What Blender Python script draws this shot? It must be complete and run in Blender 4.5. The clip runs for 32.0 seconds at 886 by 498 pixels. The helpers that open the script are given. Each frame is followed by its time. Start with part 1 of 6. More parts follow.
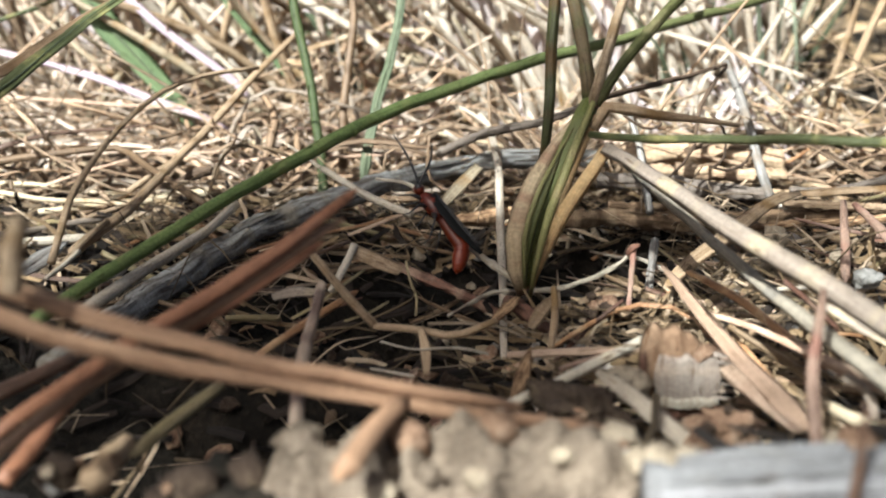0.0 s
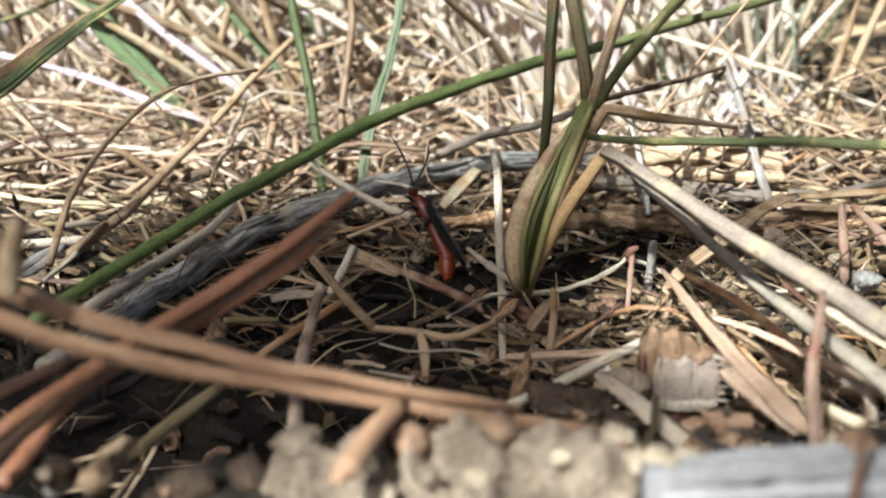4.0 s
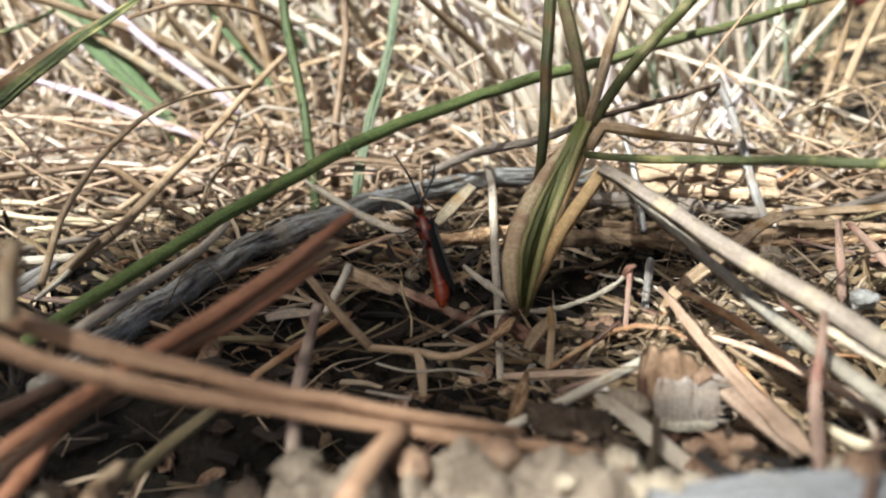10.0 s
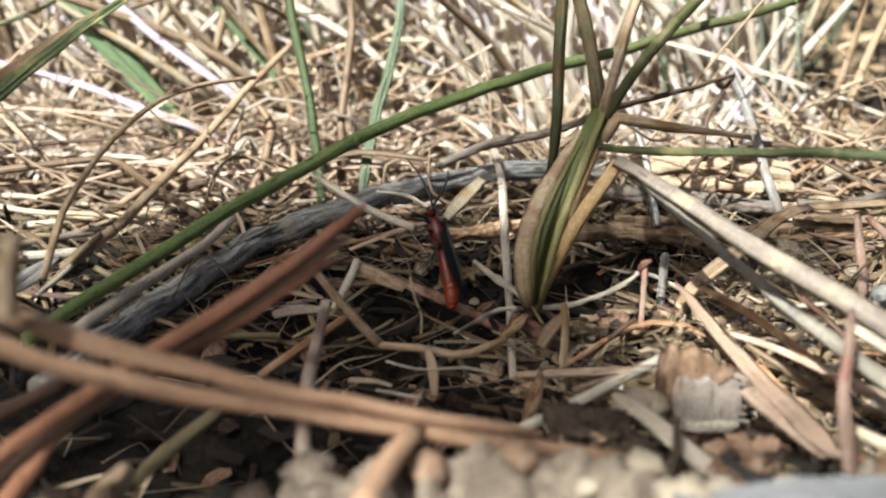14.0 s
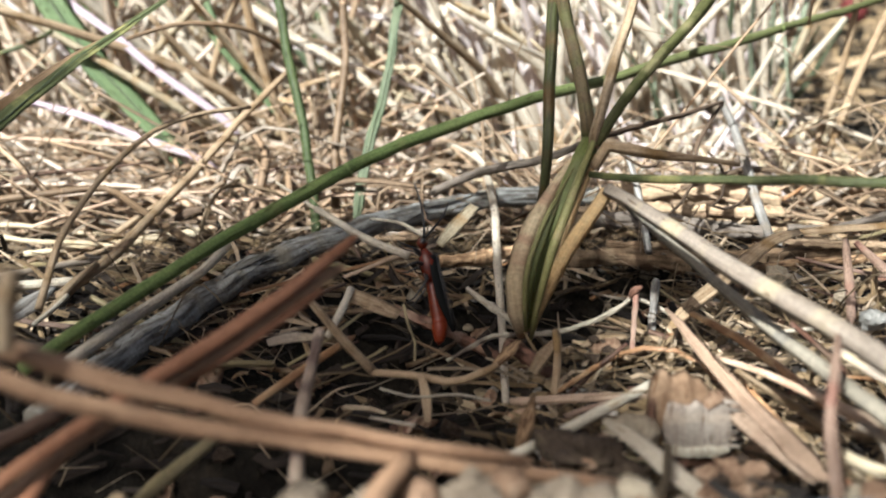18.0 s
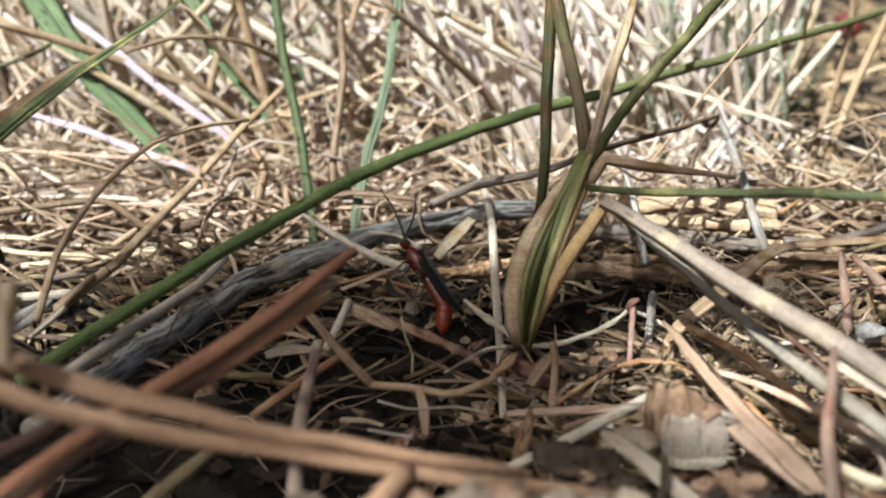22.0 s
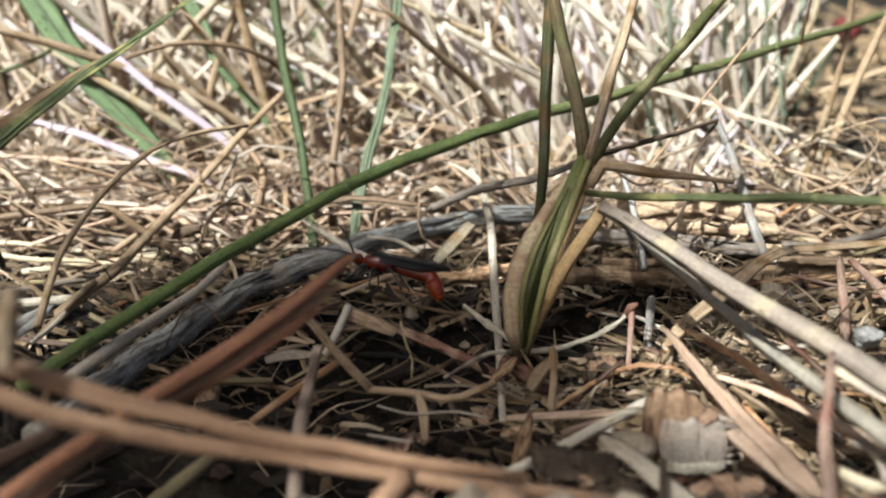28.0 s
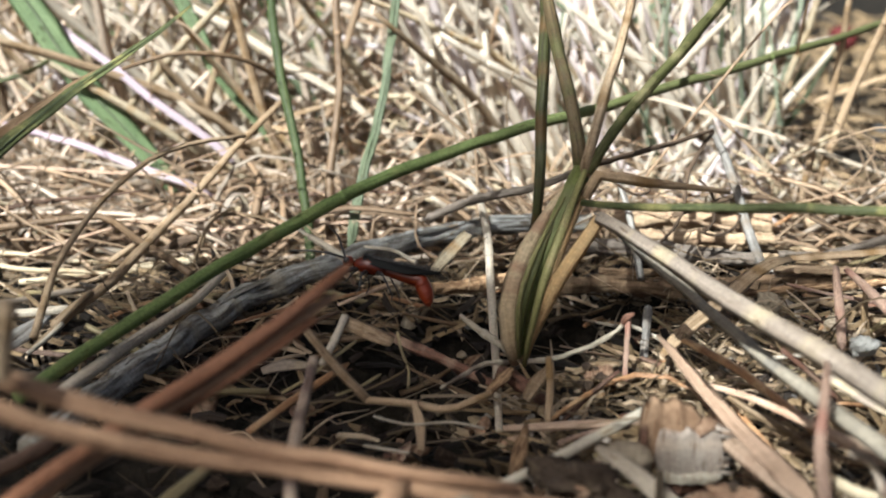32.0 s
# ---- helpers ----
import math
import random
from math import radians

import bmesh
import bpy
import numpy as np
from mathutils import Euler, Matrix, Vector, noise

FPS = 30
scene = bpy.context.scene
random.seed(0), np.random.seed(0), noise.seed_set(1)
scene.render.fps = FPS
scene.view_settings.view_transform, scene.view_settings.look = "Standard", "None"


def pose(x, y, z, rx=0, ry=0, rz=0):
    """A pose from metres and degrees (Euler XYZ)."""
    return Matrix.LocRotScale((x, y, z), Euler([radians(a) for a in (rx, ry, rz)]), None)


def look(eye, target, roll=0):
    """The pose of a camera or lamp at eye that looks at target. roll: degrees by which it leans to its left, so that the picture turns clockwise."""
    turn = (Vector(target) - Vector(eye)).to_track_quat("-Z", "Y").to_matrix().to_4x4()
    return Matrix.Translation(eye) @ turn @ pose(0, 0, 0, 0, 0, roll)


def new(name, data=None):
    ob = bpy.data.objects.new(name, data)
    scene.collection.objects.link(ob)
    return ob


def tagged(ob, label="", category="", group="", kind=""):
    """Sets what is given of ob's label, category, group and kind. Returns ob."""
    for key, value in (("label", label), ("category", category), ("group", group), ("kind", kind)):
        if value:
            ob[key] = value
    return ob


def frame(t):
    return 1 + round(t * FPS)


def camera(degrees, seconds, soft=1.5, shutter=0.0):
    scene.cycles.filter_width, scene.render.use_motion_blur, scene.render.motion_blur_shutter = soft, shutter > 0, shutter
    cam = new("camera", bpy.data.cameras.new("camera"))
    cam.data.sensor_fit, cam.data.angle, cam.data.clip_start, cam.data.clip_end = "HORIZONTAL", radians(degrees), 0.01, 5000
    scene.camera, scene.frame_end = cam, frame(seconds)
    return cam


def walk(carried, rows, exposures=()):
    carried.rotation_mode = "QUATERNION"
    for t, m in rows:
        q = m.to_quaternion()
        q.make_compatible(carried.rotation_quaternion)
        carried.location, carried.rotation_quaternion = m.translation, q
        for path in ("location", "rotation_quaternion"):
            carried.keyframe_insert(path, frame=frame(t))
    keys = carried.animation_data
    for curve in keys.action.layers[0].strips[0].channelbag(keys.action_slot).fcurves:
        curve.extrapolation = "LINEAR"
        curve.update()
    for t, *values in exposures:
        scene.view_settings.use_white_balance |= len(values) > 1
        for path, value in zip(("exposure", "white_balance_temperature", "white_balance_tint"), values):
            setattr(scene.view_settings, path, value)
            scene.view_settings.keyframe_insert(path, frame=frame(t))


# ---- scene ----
# A close view over dry grass litter and pine needles; lengths in the plan below are millimetres.
MM = 0.001
cam = camera(48, 32.0, soft=2.0)
cam.data.dof.use_dof = True
cam.data.dof.focus_distance = 0.094
cam.data.dof.aperture_fstop = 36
PATH = [
    (0.0, pose(0.00049, -0.00040, 0.03972, 65.499, 0.337, 0.704)),
    (0.5, pose(0.00042, -0.00044, 0.03974, 65.479, 0.310, 0.669)),
    (1.0, pose(0.00043, -0.00042, 0.03962, 65.576, 0.274, 0.646)),
    (1.5, pose(0.00043, -0.00040, 0.03967, 65.498, 0.287, 0.645)),
    (2.0, pose(0.00038, -0.00048, 0.03968, 65.509, 0.258, 0.612)),
    (2.5, pose(0.00046, -0.00037, 0.03963, 65.478, 0.233, 0.662)),
    (3.0, pose(0.00041, -0.00042, 0.03967, 65.569, 0.221, 0.576)),
    (3.5, pose(0.00046, -0.00039, 0.03960, 65.636, 0.266, 0.631)),
    (5.5, pose(0.00019, -0.00034, 0.03998, 66.040, 0.167, 0.396)),
    (6.0, pose(0.00024, -0.00038, 0.04008, 66.481, 0.159, 0.336)),
    (6.5, pose(0.00020, -0.00039, 0.04014, 66.430, 0.186, 0.304)),
    (7.0, pose(0.00011, -0.00030, 0.04010, 66.503, 0.123, 0.288)),
    (7.5, pose(0.00006, -0.00024, 0.04023, 66.525, 0.140, 0.169)),
    (8.0, pose(0.00002, -0.00013, 0.04039, 66.606, 0.047, 0.058)),
    (8.5, pose(0.00015, -0.00008, 0.04001, 66.543, 0.126, 0.090)),
    (9.0, pose(0.00000, -0.00000, 0.03990, 66.397, -0.001, -0.004)),
    (9.5, pose(-0.00010, 0.00023, 0.03988, 66.345, 0.038, 0.030)),
    (10.0, pose(-0.00034, 0.00034, 0.03994, 66.331, 0.006, -0.046)),
    (10.5, pose(-0.00030, 0.00059, 0.03971, 66.167, -0.063, -0.113)),
    (11.0, pose(-0.00069, 0.00088, 0.03979, 66.185, -0.159, -0.115)),
    (11.5, pose(-0.00089, 0.00154, 0.03965, 66.095, -0.183, -0.176)),
    (12.0, pose(-0.00099, 0.00193, 0.03937, 66.208, -0.170, -0.185)),
    (12.5, pose(-0.00109, 0.00204, 0.03938, 66.047, -0.197, -0.183)),
    (13.0, pose(-0.00099, 0.00222, 0.03929, 66.048, -0.094, -0.082)),
    (13.5, pose(-0.00113, 0.00220, 0.03927, 65.988, -0.043, -0.060)),
    (14.0, pose(-0.00111, 0.00224, 0.03917, 65.992, 0.020, 0.042)),
    (14.5, pose(-0.00113, 0.00220, 0.03924, 65.897, 0.002, 0.026)),
    (16.5, pose(-0.00128, 0.00200, 0.03929, 66.050, -0.267, -0.193)),
    (17.0, pose(-0.00104, 0.00219, 0.03921, 66.004, -0.050, -0.163)),
    (17.5, pose(-0.00103, 0.00184, 0.03947, 66.525, 0.049, -0.155)),
    (18.0, pose(-0.00080, 0.00159, 0.03984, 67.335, 0.260, -0.286)),
    (18.5, pose(-0.00081, 0.00157, 0.03988, 67.599, 0.283, -0.275)),
    (19.0, pose(-0.00081, 0.00161, 0.03980, 67.503, 0.221, -0.276)),
    (19.5, pose(-0.00087, 0.00162, 0.03982, 67.530, 0.239, -0.345)),
    (20.0, pose(-0.00089, 0.00157, 0.03982, 67.543, 0.175, -0.356)),
    (20.5, pose(-0.00079, 0.00147, 0.03993, 67.828, 0.166, -0.355)),
    (21.0, pose(-0.00092, 0.00136, 0.04011, 67.960, 0.180, -0.480)),
    (21.5, pose(-0.00082, 0.00132, 0.04012, 68.014, 0.264, -0.501)),
    (22.0, pose(-0.00091, 0.00135, 0.03988, 68.094, 0.133, -0.465)),
    (22.5, pose(-0.00089, 0.00134, 0.03995, 68.044, 0.212, -0.493)),
    (23.0, pose(-0.00093, 0.00125, 0.03986, 68.143, 0.179, -0.507)),
    (23.5, pose(-0.00082, 0.00140, 0.03994, 68.109, 0.221, -0.455)),
    (24.0, pose(-0.00082, 0.00133, 0.03996, 68.178, 0.268, -0.474)),
    (24.5, pose(-0.00076, 0.00129, 0.03999, 68.274, 0.271, -0.430)),
    (25.0, pose(-0.00075, 0.00126, 0.04000, 68.267, 0.300, -0.437)),
    (25.5, pose(-0.00090, 0.00118, 0.04002, 68.305, 0.245, -0.508)),
    (27.5, pose(-0.00093, 0.00103, 0.04016, 68.367, 0.230, -0.551)),
    (28.0, pose(-0.00088, 0.00110, 0.04011, 68.308, 0.228, -0.521)),
    (28.5, pose(-0.00093, 0.00108, 0.04020, 68.356, 0.173, -0.628)),
    (29.0, pose(-0.00079, 0.00106, 0.04030, 68.534, 0.312, -0.642)),
    (29.5, pose(-0.00080, 0.00108, 0.04020, 68.649, 0.196, -0.633)),
    (30.0, pose(-0.00071, 0.00112, 0.04023, 68.584, 0.312, -0.655)),
    (30.5, pose(-0.00066, 0.00116, 0.04014, 68.606, 0.274, -0.586)),
    (31.0, pose(-0.00067, 0.00109, 0.04028, 68.624, 0.292, -0.605)),
    (31.5, pose(-0.00071, 0.00107, 0.04012, 68.778, 0.284, -0.622)),
    (32.0, pose(-0.00067, 0.00110, 0.04027, 68.794, 0.282, -0.613)),
]
walk(cam, PATH, exposures=[(t, e, 6020, 3) for t, e in ((0.0, 1.69), (2.0, 1.69), (3.0, 1.77), (4.5, 1.68), (6.0, 1.61), (8.0, 1.57), (11.0, 1.68), (13.0, 1.68), (18.0, 1.6), (20.0, 1.54), (25.0, 1.49), (32.0, 1.46))])

# ---- light ----
SUN_FROM = Vector((-0.45, -0.55, 1.0)).normalized()
world = bpy.data.worlds.new("sky")
scene.world = world
world.use_nodes = True
wn = world.node_tree.nodes
sky = wn.new("ShaderNodeTexSky")
sky.sky_type = "NISHITA"
sky.sun_disc = False
sky.air_density = 0.5
sky.dust_density = 7.0
sky.ozone_density = 0.8
sky.sun_elevation = math.asin(SUN_FROM.z)
sky.sun_rotation = math.atan2(SUN_FROM.x, SUN_FROM.y)
wn["Background"].inputs["Strength"].default_value = 0.034
world.node_tree.links.new(sky.outputs[0], wn["Background"].inputs["Color"])
sun_data = bpy.data.lights.new("sun", "SUN")
sun_data.energy = 5.4
sun_data.angle = radians(0.53)
sun_data.color = (1.0, 0.99, 0.985)
sun = new("sun", sun_data)
sun.matrix_world = look(SUN_FROM * 2.0, (0, 0, 0))

# ---- materials ----
MATS = {}
MADE = {}


def material(name, base, second, rough=0.6, streak=(18.0, 0.12), thin=0.0, spots=None, gloss=0.3, bump=0.6, vary=0.25, island=False, bands=None, sharp=0.14, clean=False, lit_ripe=None):
    """A fibrous plant material: streaks along the piece, blotches, and a change of tone from piece to piece."""
    MADE[name] = dict(base=base, second=second, rough=rough, thin=thin, vary=vary, bump=bump)
    m = bpy.data.materials.new(name)
    m.use_nodes = True
    n, k = m.node_tree.nodes, m.node_tree.links.new
    shader = n["Principled BSDF"]
    shader.inputs["Roughness"].default_value = rough
    shader.inputs["Specular IOR Level"].default_value = gloss
    uv = n.new("ShaderNodeUVMap")
    at = n.new("ShaderNodeMapping")
    at.inputs["Scale"].default_value = (streak[0], streak[1], 1)
    k(uv.outputs[0], at.inputs[0])
    pick = n.new("ShaderNodeNewGeometry") if island else n.new("ShaderNodeObjectInfo")
    rnd = pick.outputs["Random Per Island"] if island else pick.outputs["Random"]
    shift = n.new("ShaderNodeMath")
    shift.operation = "MULTIPLY"
    shift.inputs[1].default_value = 91.0
    k(rnd, shift.inputs[0])
    fine = n.new("ShaderNodeTexNoise")
    fine.noise_dimensions = "4D"
    fine.inputs["Scale"].default_value = 1.0
    fine.inputs["Detail"].default_value = 4.0
    k(at.outputs[0], fine.inputs["Vector"])
    k(shift.outputs[0], fine.inputs["W"])
    blot = n.new("ShaderNodeTexNoise")
    blot.noise_dimensions = "4D"
    blot.inputs["Scale"].default_value = 0.35
    blot.inputs["Detail"].default_value = 3.0
    k(uv.outputs[0], blot.inputs["Vector"])
    k(shift.outputs[0], blot.inputs["W"])
    ramp = n.new("ShaderNodeValToRGB")
    ramp.color_ramp.elements[0].position, ramp.color_ramp.elements[1].position = 0.5 - sharp, 0.5 + sharp
    ramp.color_ramp.elements[0].color, ramp.color_ramp.elements[1].color = (*second, 1), (*base, 1)
    k(fine.outputs[0], ramp.inputs[0])
    colour = ramp.outputs[0]
    if spots:
        part_of = n.new("ShaderNodeValToRGB")
        part_of.color_ramp.elements[0].position, part_of.color_ramp.elements[1].position = 0.52, 0.68
        k(blot.outputs[0], part_of.inputs[0])
        mix = n.new("ShaderNodeMixRGB")
        k(part_of.outputs[0], mix.inputs[0])
        k(colour, mix.inputs[1])
        mix.inputs[2].default_value = (*spots, 1)
        colour = mix.outputs[0]
    if bands:
        sep = n.new("ShaderNodeSeparateXYZ")
        k(uv.outputs[0], sep.inputs[0])
        wave = n.new("ShaderNodeTexNoise")
        wave.noise_dimensions = "1D"
        wave.inputs["Scale"].default_value = bands[3]
        wave.inputs["Detail"].default_value = 1.0
        k(sep.outputs[1], wave.inputs["W"])
        cut = n.new("ShaderNodeValToRGB")
        cut.color_ramp.elements[0].position, cut.color_ramp.elements[1].position = 0.57, 0.62
        k(wave.outputs[0], cut.inputs[0])
        mix = n.new("ShaderNodeMixRGB")
        k(cut.outputs[0], mix.inputs[0])
        k(colour, mix.inputs[1])
        mix.inputs[2].default_value = (*bands[:3], 1)
        colour = mix.outputs[0]
    # second colour along the length: hue and painted brightness
    if lit_ripe:
        where = n.new("ShaderNodeSeparateXYZ")
        k(uv.outputs[0], where.inputs[0])
        grade = n.new("ShaderNodeMapRange")
        grade.inputs["From Min"].default_value, grade.inputs["From Max"].default_value = lit_ripe[3], lit_ripe[4]
        k(where.outputs[1], grade.inputs[0])
        mix = n.new("ShaderNodeMixRGB")
        k(grade.outputs[0], mix.inputs[0])
        k(colour, mix.inputs[1])
        mix.inputs[2].default_value = (*lit_ripe[:3], 1)
        colour = mix.outputs[0]
    dots_at = n.new("ShaderNodeMapping")
    dots_at.inputs["Scale"].default_value = (11.0, 0.55, 1)
    k(uv.outputs[0], dots_at.inputs[0])
    dots = n.new("ShaderNodeTexNoise")
    dots.noise_dimensions = "4D"
    dots.inputs["Scale"].default_value = 1.0
    dots.inputs["Detail"].default_value = 2.0
    k(dots_at.outputs[0], dots.inputs["Vector"])
    k(shift.outputs[0], dots.inputs["W"])
    dots_cut = n.new("ShaderNodeValToRGB")
    dots_cut.color_ramp.elements[0].position, dots_cut.color_ramp.elements[1].position = 0.6, 0.7
    k(dots.outputs[0], dots_cut.inputs[0])
    worn = n.new("ShaderNodeMixRGB")
    worn.blend_type = "MULTIPLY"
    if clean:
        worn.inputs[0].default_value = 0.0
    else:
        k(dots_cut.outputs[0], worn.inputs[0])
    k(colour, worn.inputs[1])
    worn.inputs[2].default_value = (0.45, 0.38, 0.32, 1)
    colour = worn.outputs[0]
    tone = n.new("ShaderNodeMapRange")
    tone.inputs["To Min"].default_value, tone.inputs["To Max"].default_value = 1 - vary, 1 + vary
    k(rnd, tone.inputs[0])
    grit_at = n.new("ShaderNodeMapping")
    grit_at.inputs["Scale"].default_value = (14.0, 4.5, 1)
    k(uv.outputs[0], grit_at.inputs[0])
    grit = n.new("ShaderNodeTexNoise")
    grit.noise_dimensions = "4D"
    grit.inputs["Scale"].default_value = 1.0
    grit.inputs["Detail"].default_value = 3.0
    k(grit_at.outputs[0], grit.inputs["Vector"])
    k(shift.outputs[0], grit.inputs["W"])
    grain = n.new("ShaderNodeMapRange")
    grain.inputs["From Min"].default_value, grain.inputs["From Max"].default_value = 0.35, 0.65
    grain.inputs["To Min"].default_value, grain.inputs["To Max"].default_value = (0.94, 1.04) if clean else (0.8, 1.13)
    k(grit.outputs[0], grain.inputs[0])
    both_tones = n.new("ShaderNodeMath")
    both_tones.operation = "MULTIPLY"
    k(tone.outputs[0], both_tones.inputs[0])
    k(grain.outputs[0], both_tones.inputs[1])
    hsv = n.new("ShaderNodeHueSaturation")
    k(colour, hsv.inputs["Color"])
    k(both_tones.outputs[0], hsv.inputs["Value"])
    k(hsv.outputs[0], shader.inputs["Base Color"])
    relief = n.new("ShaderNodeBump")
    relief.inputs["Strength"].default_value = bump
    relief.inputs["Distance"].default_value = 0.0003
    k(fine.outputs[0], relief.inputs["Height"])
    k(relief.outputs[0], shader.inputs["Normal"])
    if thin:
        glow = n.new("ShaderNodeBsdfTranslucent")
        k(hsv.outputs[0], glow.inputs["Color"])
        both = n.new("ShaderNodeMixShader")
        both.inputs[0].default_value = thin
        k(shader.outputs[0], both.inputs[1])
        k(glow.outputs[0], both.inputs[2])
        k(both.outputs[0], n["Material Output"].inputs["Surface"])
    MATS[name] = m
    return m


material("stem_dark", (0.07, 0.075, 0.025), (0.035, 0.03, 0.012), 0.5, gloss=0.15, thin=0.1, spots=(0.10, 0.055, 0.02))
material("stem_deep", (0.05, 0.062, 0.022), (0.024, 0.034, 0.012), 0.5, gloss=0.15, thin=0.1)
material("stem_green", (0.16, 0.2, 0.07), (0.09, 0.12, 0.04), 0.45, thin=0.15, spots=(0.17, 0.2, 0.07))
material("stem_mixed", (0.1, 0.11, 0.042), (0.05, 0.055, 0.02), 0.5, thin=0.15, spots=(0.28, 0.25, 0.09))
material("sheath_green", (0.2, 0.215, 0.06), (0.1, 0.11, 0.03), 0.5, streak=(20.0, 0.06), thin=0.25, spots=(0.17, 0.16, 0.06), sharp=0.25)
material("leaf_green", (0.175, 0.225, 0.108), (0.11, 0.155, 0.072), 0.5, thin=0.35)
material("leaf_pale", (0.16, 0.18, 0.105), (0.09, 0.115, 0.062), 0.5, thin=0.35)
material("leaf_sage", (0.4, 0.43, 0.31), (0.3, 0.34, 0.22), 0.5, thin=0.4, vary=0.2)
material("straw_pale", (0.54, 0.45, 0.31), (0.4, 0.31, 0.19), 0.55, thin=0.25, spots=(0.36, 0.22, 0.09))
material("straw_tan", (0.43, 0.315, 0.2), (0.27, 0.18, 0.1), 0.55, thin=0.2, spots=(0.2, 0.12, 0.05))
material("straw_brown", (0.21, 0.135, 0.075), (0.11, 0.068, 0.036), 0.55, thin=0.12, spots=(0.09, 0.05, 0.02))
# bleached straw, raised in colour so the shaded white stalk looks sunlit
material("straw_bleached_lit", (0.69, 0.61, 0.5), (0.57, 0.485, 0.37), 0.5, thin=0.45, vary=0.15)
material("straw_bleach", (0.35, 0.285, 0.225), (0.275, 0.215, 0.16), 0.5, thin=0.25, spots=(0.5, 0.4, 0.25))
material("straw_banded", (0.25, 0.218, 0.165), (0.185, 0.155, 0.115), 0.55, thin=0.15, bands=(0.17, 0.15, 0.12, 0.36))
material("straw_white", (0.69, 0.605, 0.57), (0.59, 0.505, 0.465), 0.45, thin=0.45, vary=0.12, clean=True)
material("straw_stick", (0.6, 0.53, 0.41), (0.44, 0.37, 0.27), 0.6, spots=(0.5, 0.43, 0.33), bands=(0.16, 0.12, 0.09, 0.22))
material("straw_cream", (0.53, 0.47, 0.37), (0.42, 0.35, 0.26), 0.6, spots=(0.5, 0.42, 0.3))
material("sheath_tan", (0.52, 0.41, 0.26), (0.34, 0.25, 0.14), 0.6, streak=(22.0, 0.05), thin=0.2, spots=(0.26, 0.15, 0.09), sharp=0.25)
material("sheath_orange", (0.5, 0.345, 0.17), (0.33, 0.2, 0.085), 0.55, streak=(22.0, 0.05), thin=0.35, spots=(0.38, 0.29, 0.16), sharp=0.25)
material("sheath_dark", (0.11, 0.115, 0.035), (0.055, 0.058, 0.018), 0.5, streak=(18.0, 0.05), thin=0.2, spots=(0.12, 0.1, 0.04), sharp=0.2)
material("sheath_olive", (0.3, 0.275, 0.11), (0.17, 0.155, 0.055), 0.5, streak=(18.0, 0.05), thin=0.3, spots=(0.34, 0.27, 0.13), sharp=0.2)
# green turning olive; the base is also brightened to offset shade on it
material("stem_bright", (0.24, 0.31, 0.105), (0.15, 0.205, 0.065), 0.5, gloss=0.2, thin=0.15, spots=(0.25, 0.29, 0.1), sharp=0.2, lit_ripe=(0.125, 0.132, 0.052, 34.0, 72.0))
material("stem_olive", (0.095, 0.095, 0.034), (0.05, 0.05, 0.018), 0.55, gloss=0.15, thin=0.12, spots=(0.17, 0.15, 0.07), sharp=0.2)
material("stem_brown", (0.1, 0.068, 0.034), (0.05, 0.036, 0.018), 0.6, gloss=0.15, thin=0.08, spots=(0.075, 0.075, 0.028))
material("wood_silver", (0.19, 0.183, 0.18), (0.135, 0.128, 0.122), 0.9, streak=(5.0, 0.5), gloss=0.08, bump=0.5, sharp=0.25, spots=(0.16, 0.15, 0.14))
# pink of overexposed highlights, put into the straw colour
material("straw_glare_pink", (0.5, 0.395, 0.425), (0.42, 0.325, 0.34), 0.5, thin=0.35, vary=0.12, clean=True)
material("straw_bone", (0.5, 0.42, 0.32), (0.4, 0.32, 0.23), 0.55, thin=0.3, vary=0.12)
material("node_brown", (0.26, 0.17, 0.1), (0.14, 0.09, 0.05), 0.6)
material("straw_pink", (0.56, 0.43, 0.32), (0.4, 0.29, 0.2), 0.6, bands=(0.14, 0.09, 0.07, 0.12))
material("needle_fore", (0.33, 0.2, 0.118), (0.2, 0.11, 0.062), 0.5, streak=(9.0, 0.1), thin=0.05)
material("needle_red", (0.31, 0.14, 0.072), (0.18, 0.08, 0.043), 0.5, streak=(9.0, 0.1))
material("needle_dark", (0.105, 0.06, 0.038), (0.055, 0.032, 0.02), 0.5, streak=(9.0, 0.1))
material("needle_brown", (0.3, 0.16, 0.075), (0.17, 0.085, 0.04), 0.45, streak=(9.0, 0.1), spots=(0.4, 0.26, 0.14))
material("needle_tan", (0.42, 0.3, 0.21), (0.29, 0.195, 0.13), 0.55, streak=(14.0, 0.1), spots=(0.28, 0.17, 0.11))
material("blade_tan", (0.29, 0.195, 0.13), (0.205, 0.133, 0.087), 0.6, streak=(14.0, 0.1), spots=(0.3, 0.2, 0.135), sharp=0.25)
material("needle_pink", (0.27, 0.178, 0.128), (0.175, 0.11, 0.077), 0.55, streak=(9.0, 0.1), spots=(0.2, 0.1, 0.07))
material("needle_olive", (0.3, 0.24, 0.13), (0.17, 0.13, 0.06), 0.55, streak=(9.0, 0.1))
material("bark_grey", (0.22, 0.18, 0.145), (0.1, 0.08, 0.062), 0.8, streak=(12.0, 0.3), gloss=0.15, bump=0.8)
material("wood_branch", (0.29, 0.285, 0.265), (0.1, 0.088, 0.074), 0.9, streak=(17.0, 0.32), sharp=0.1, gloss=0.1, bump=1.0, spots=(0.2, 0.175, 0.135))
material("chip_fibre", (0.41, 0.35, 0.29), (0.28, 0.215, 0.165), 0.8, streak=(20.0, 0.25), gloss=0.1, bump=0.7, sharp=0.25, spots=(0.55, 0.42, 0.3))
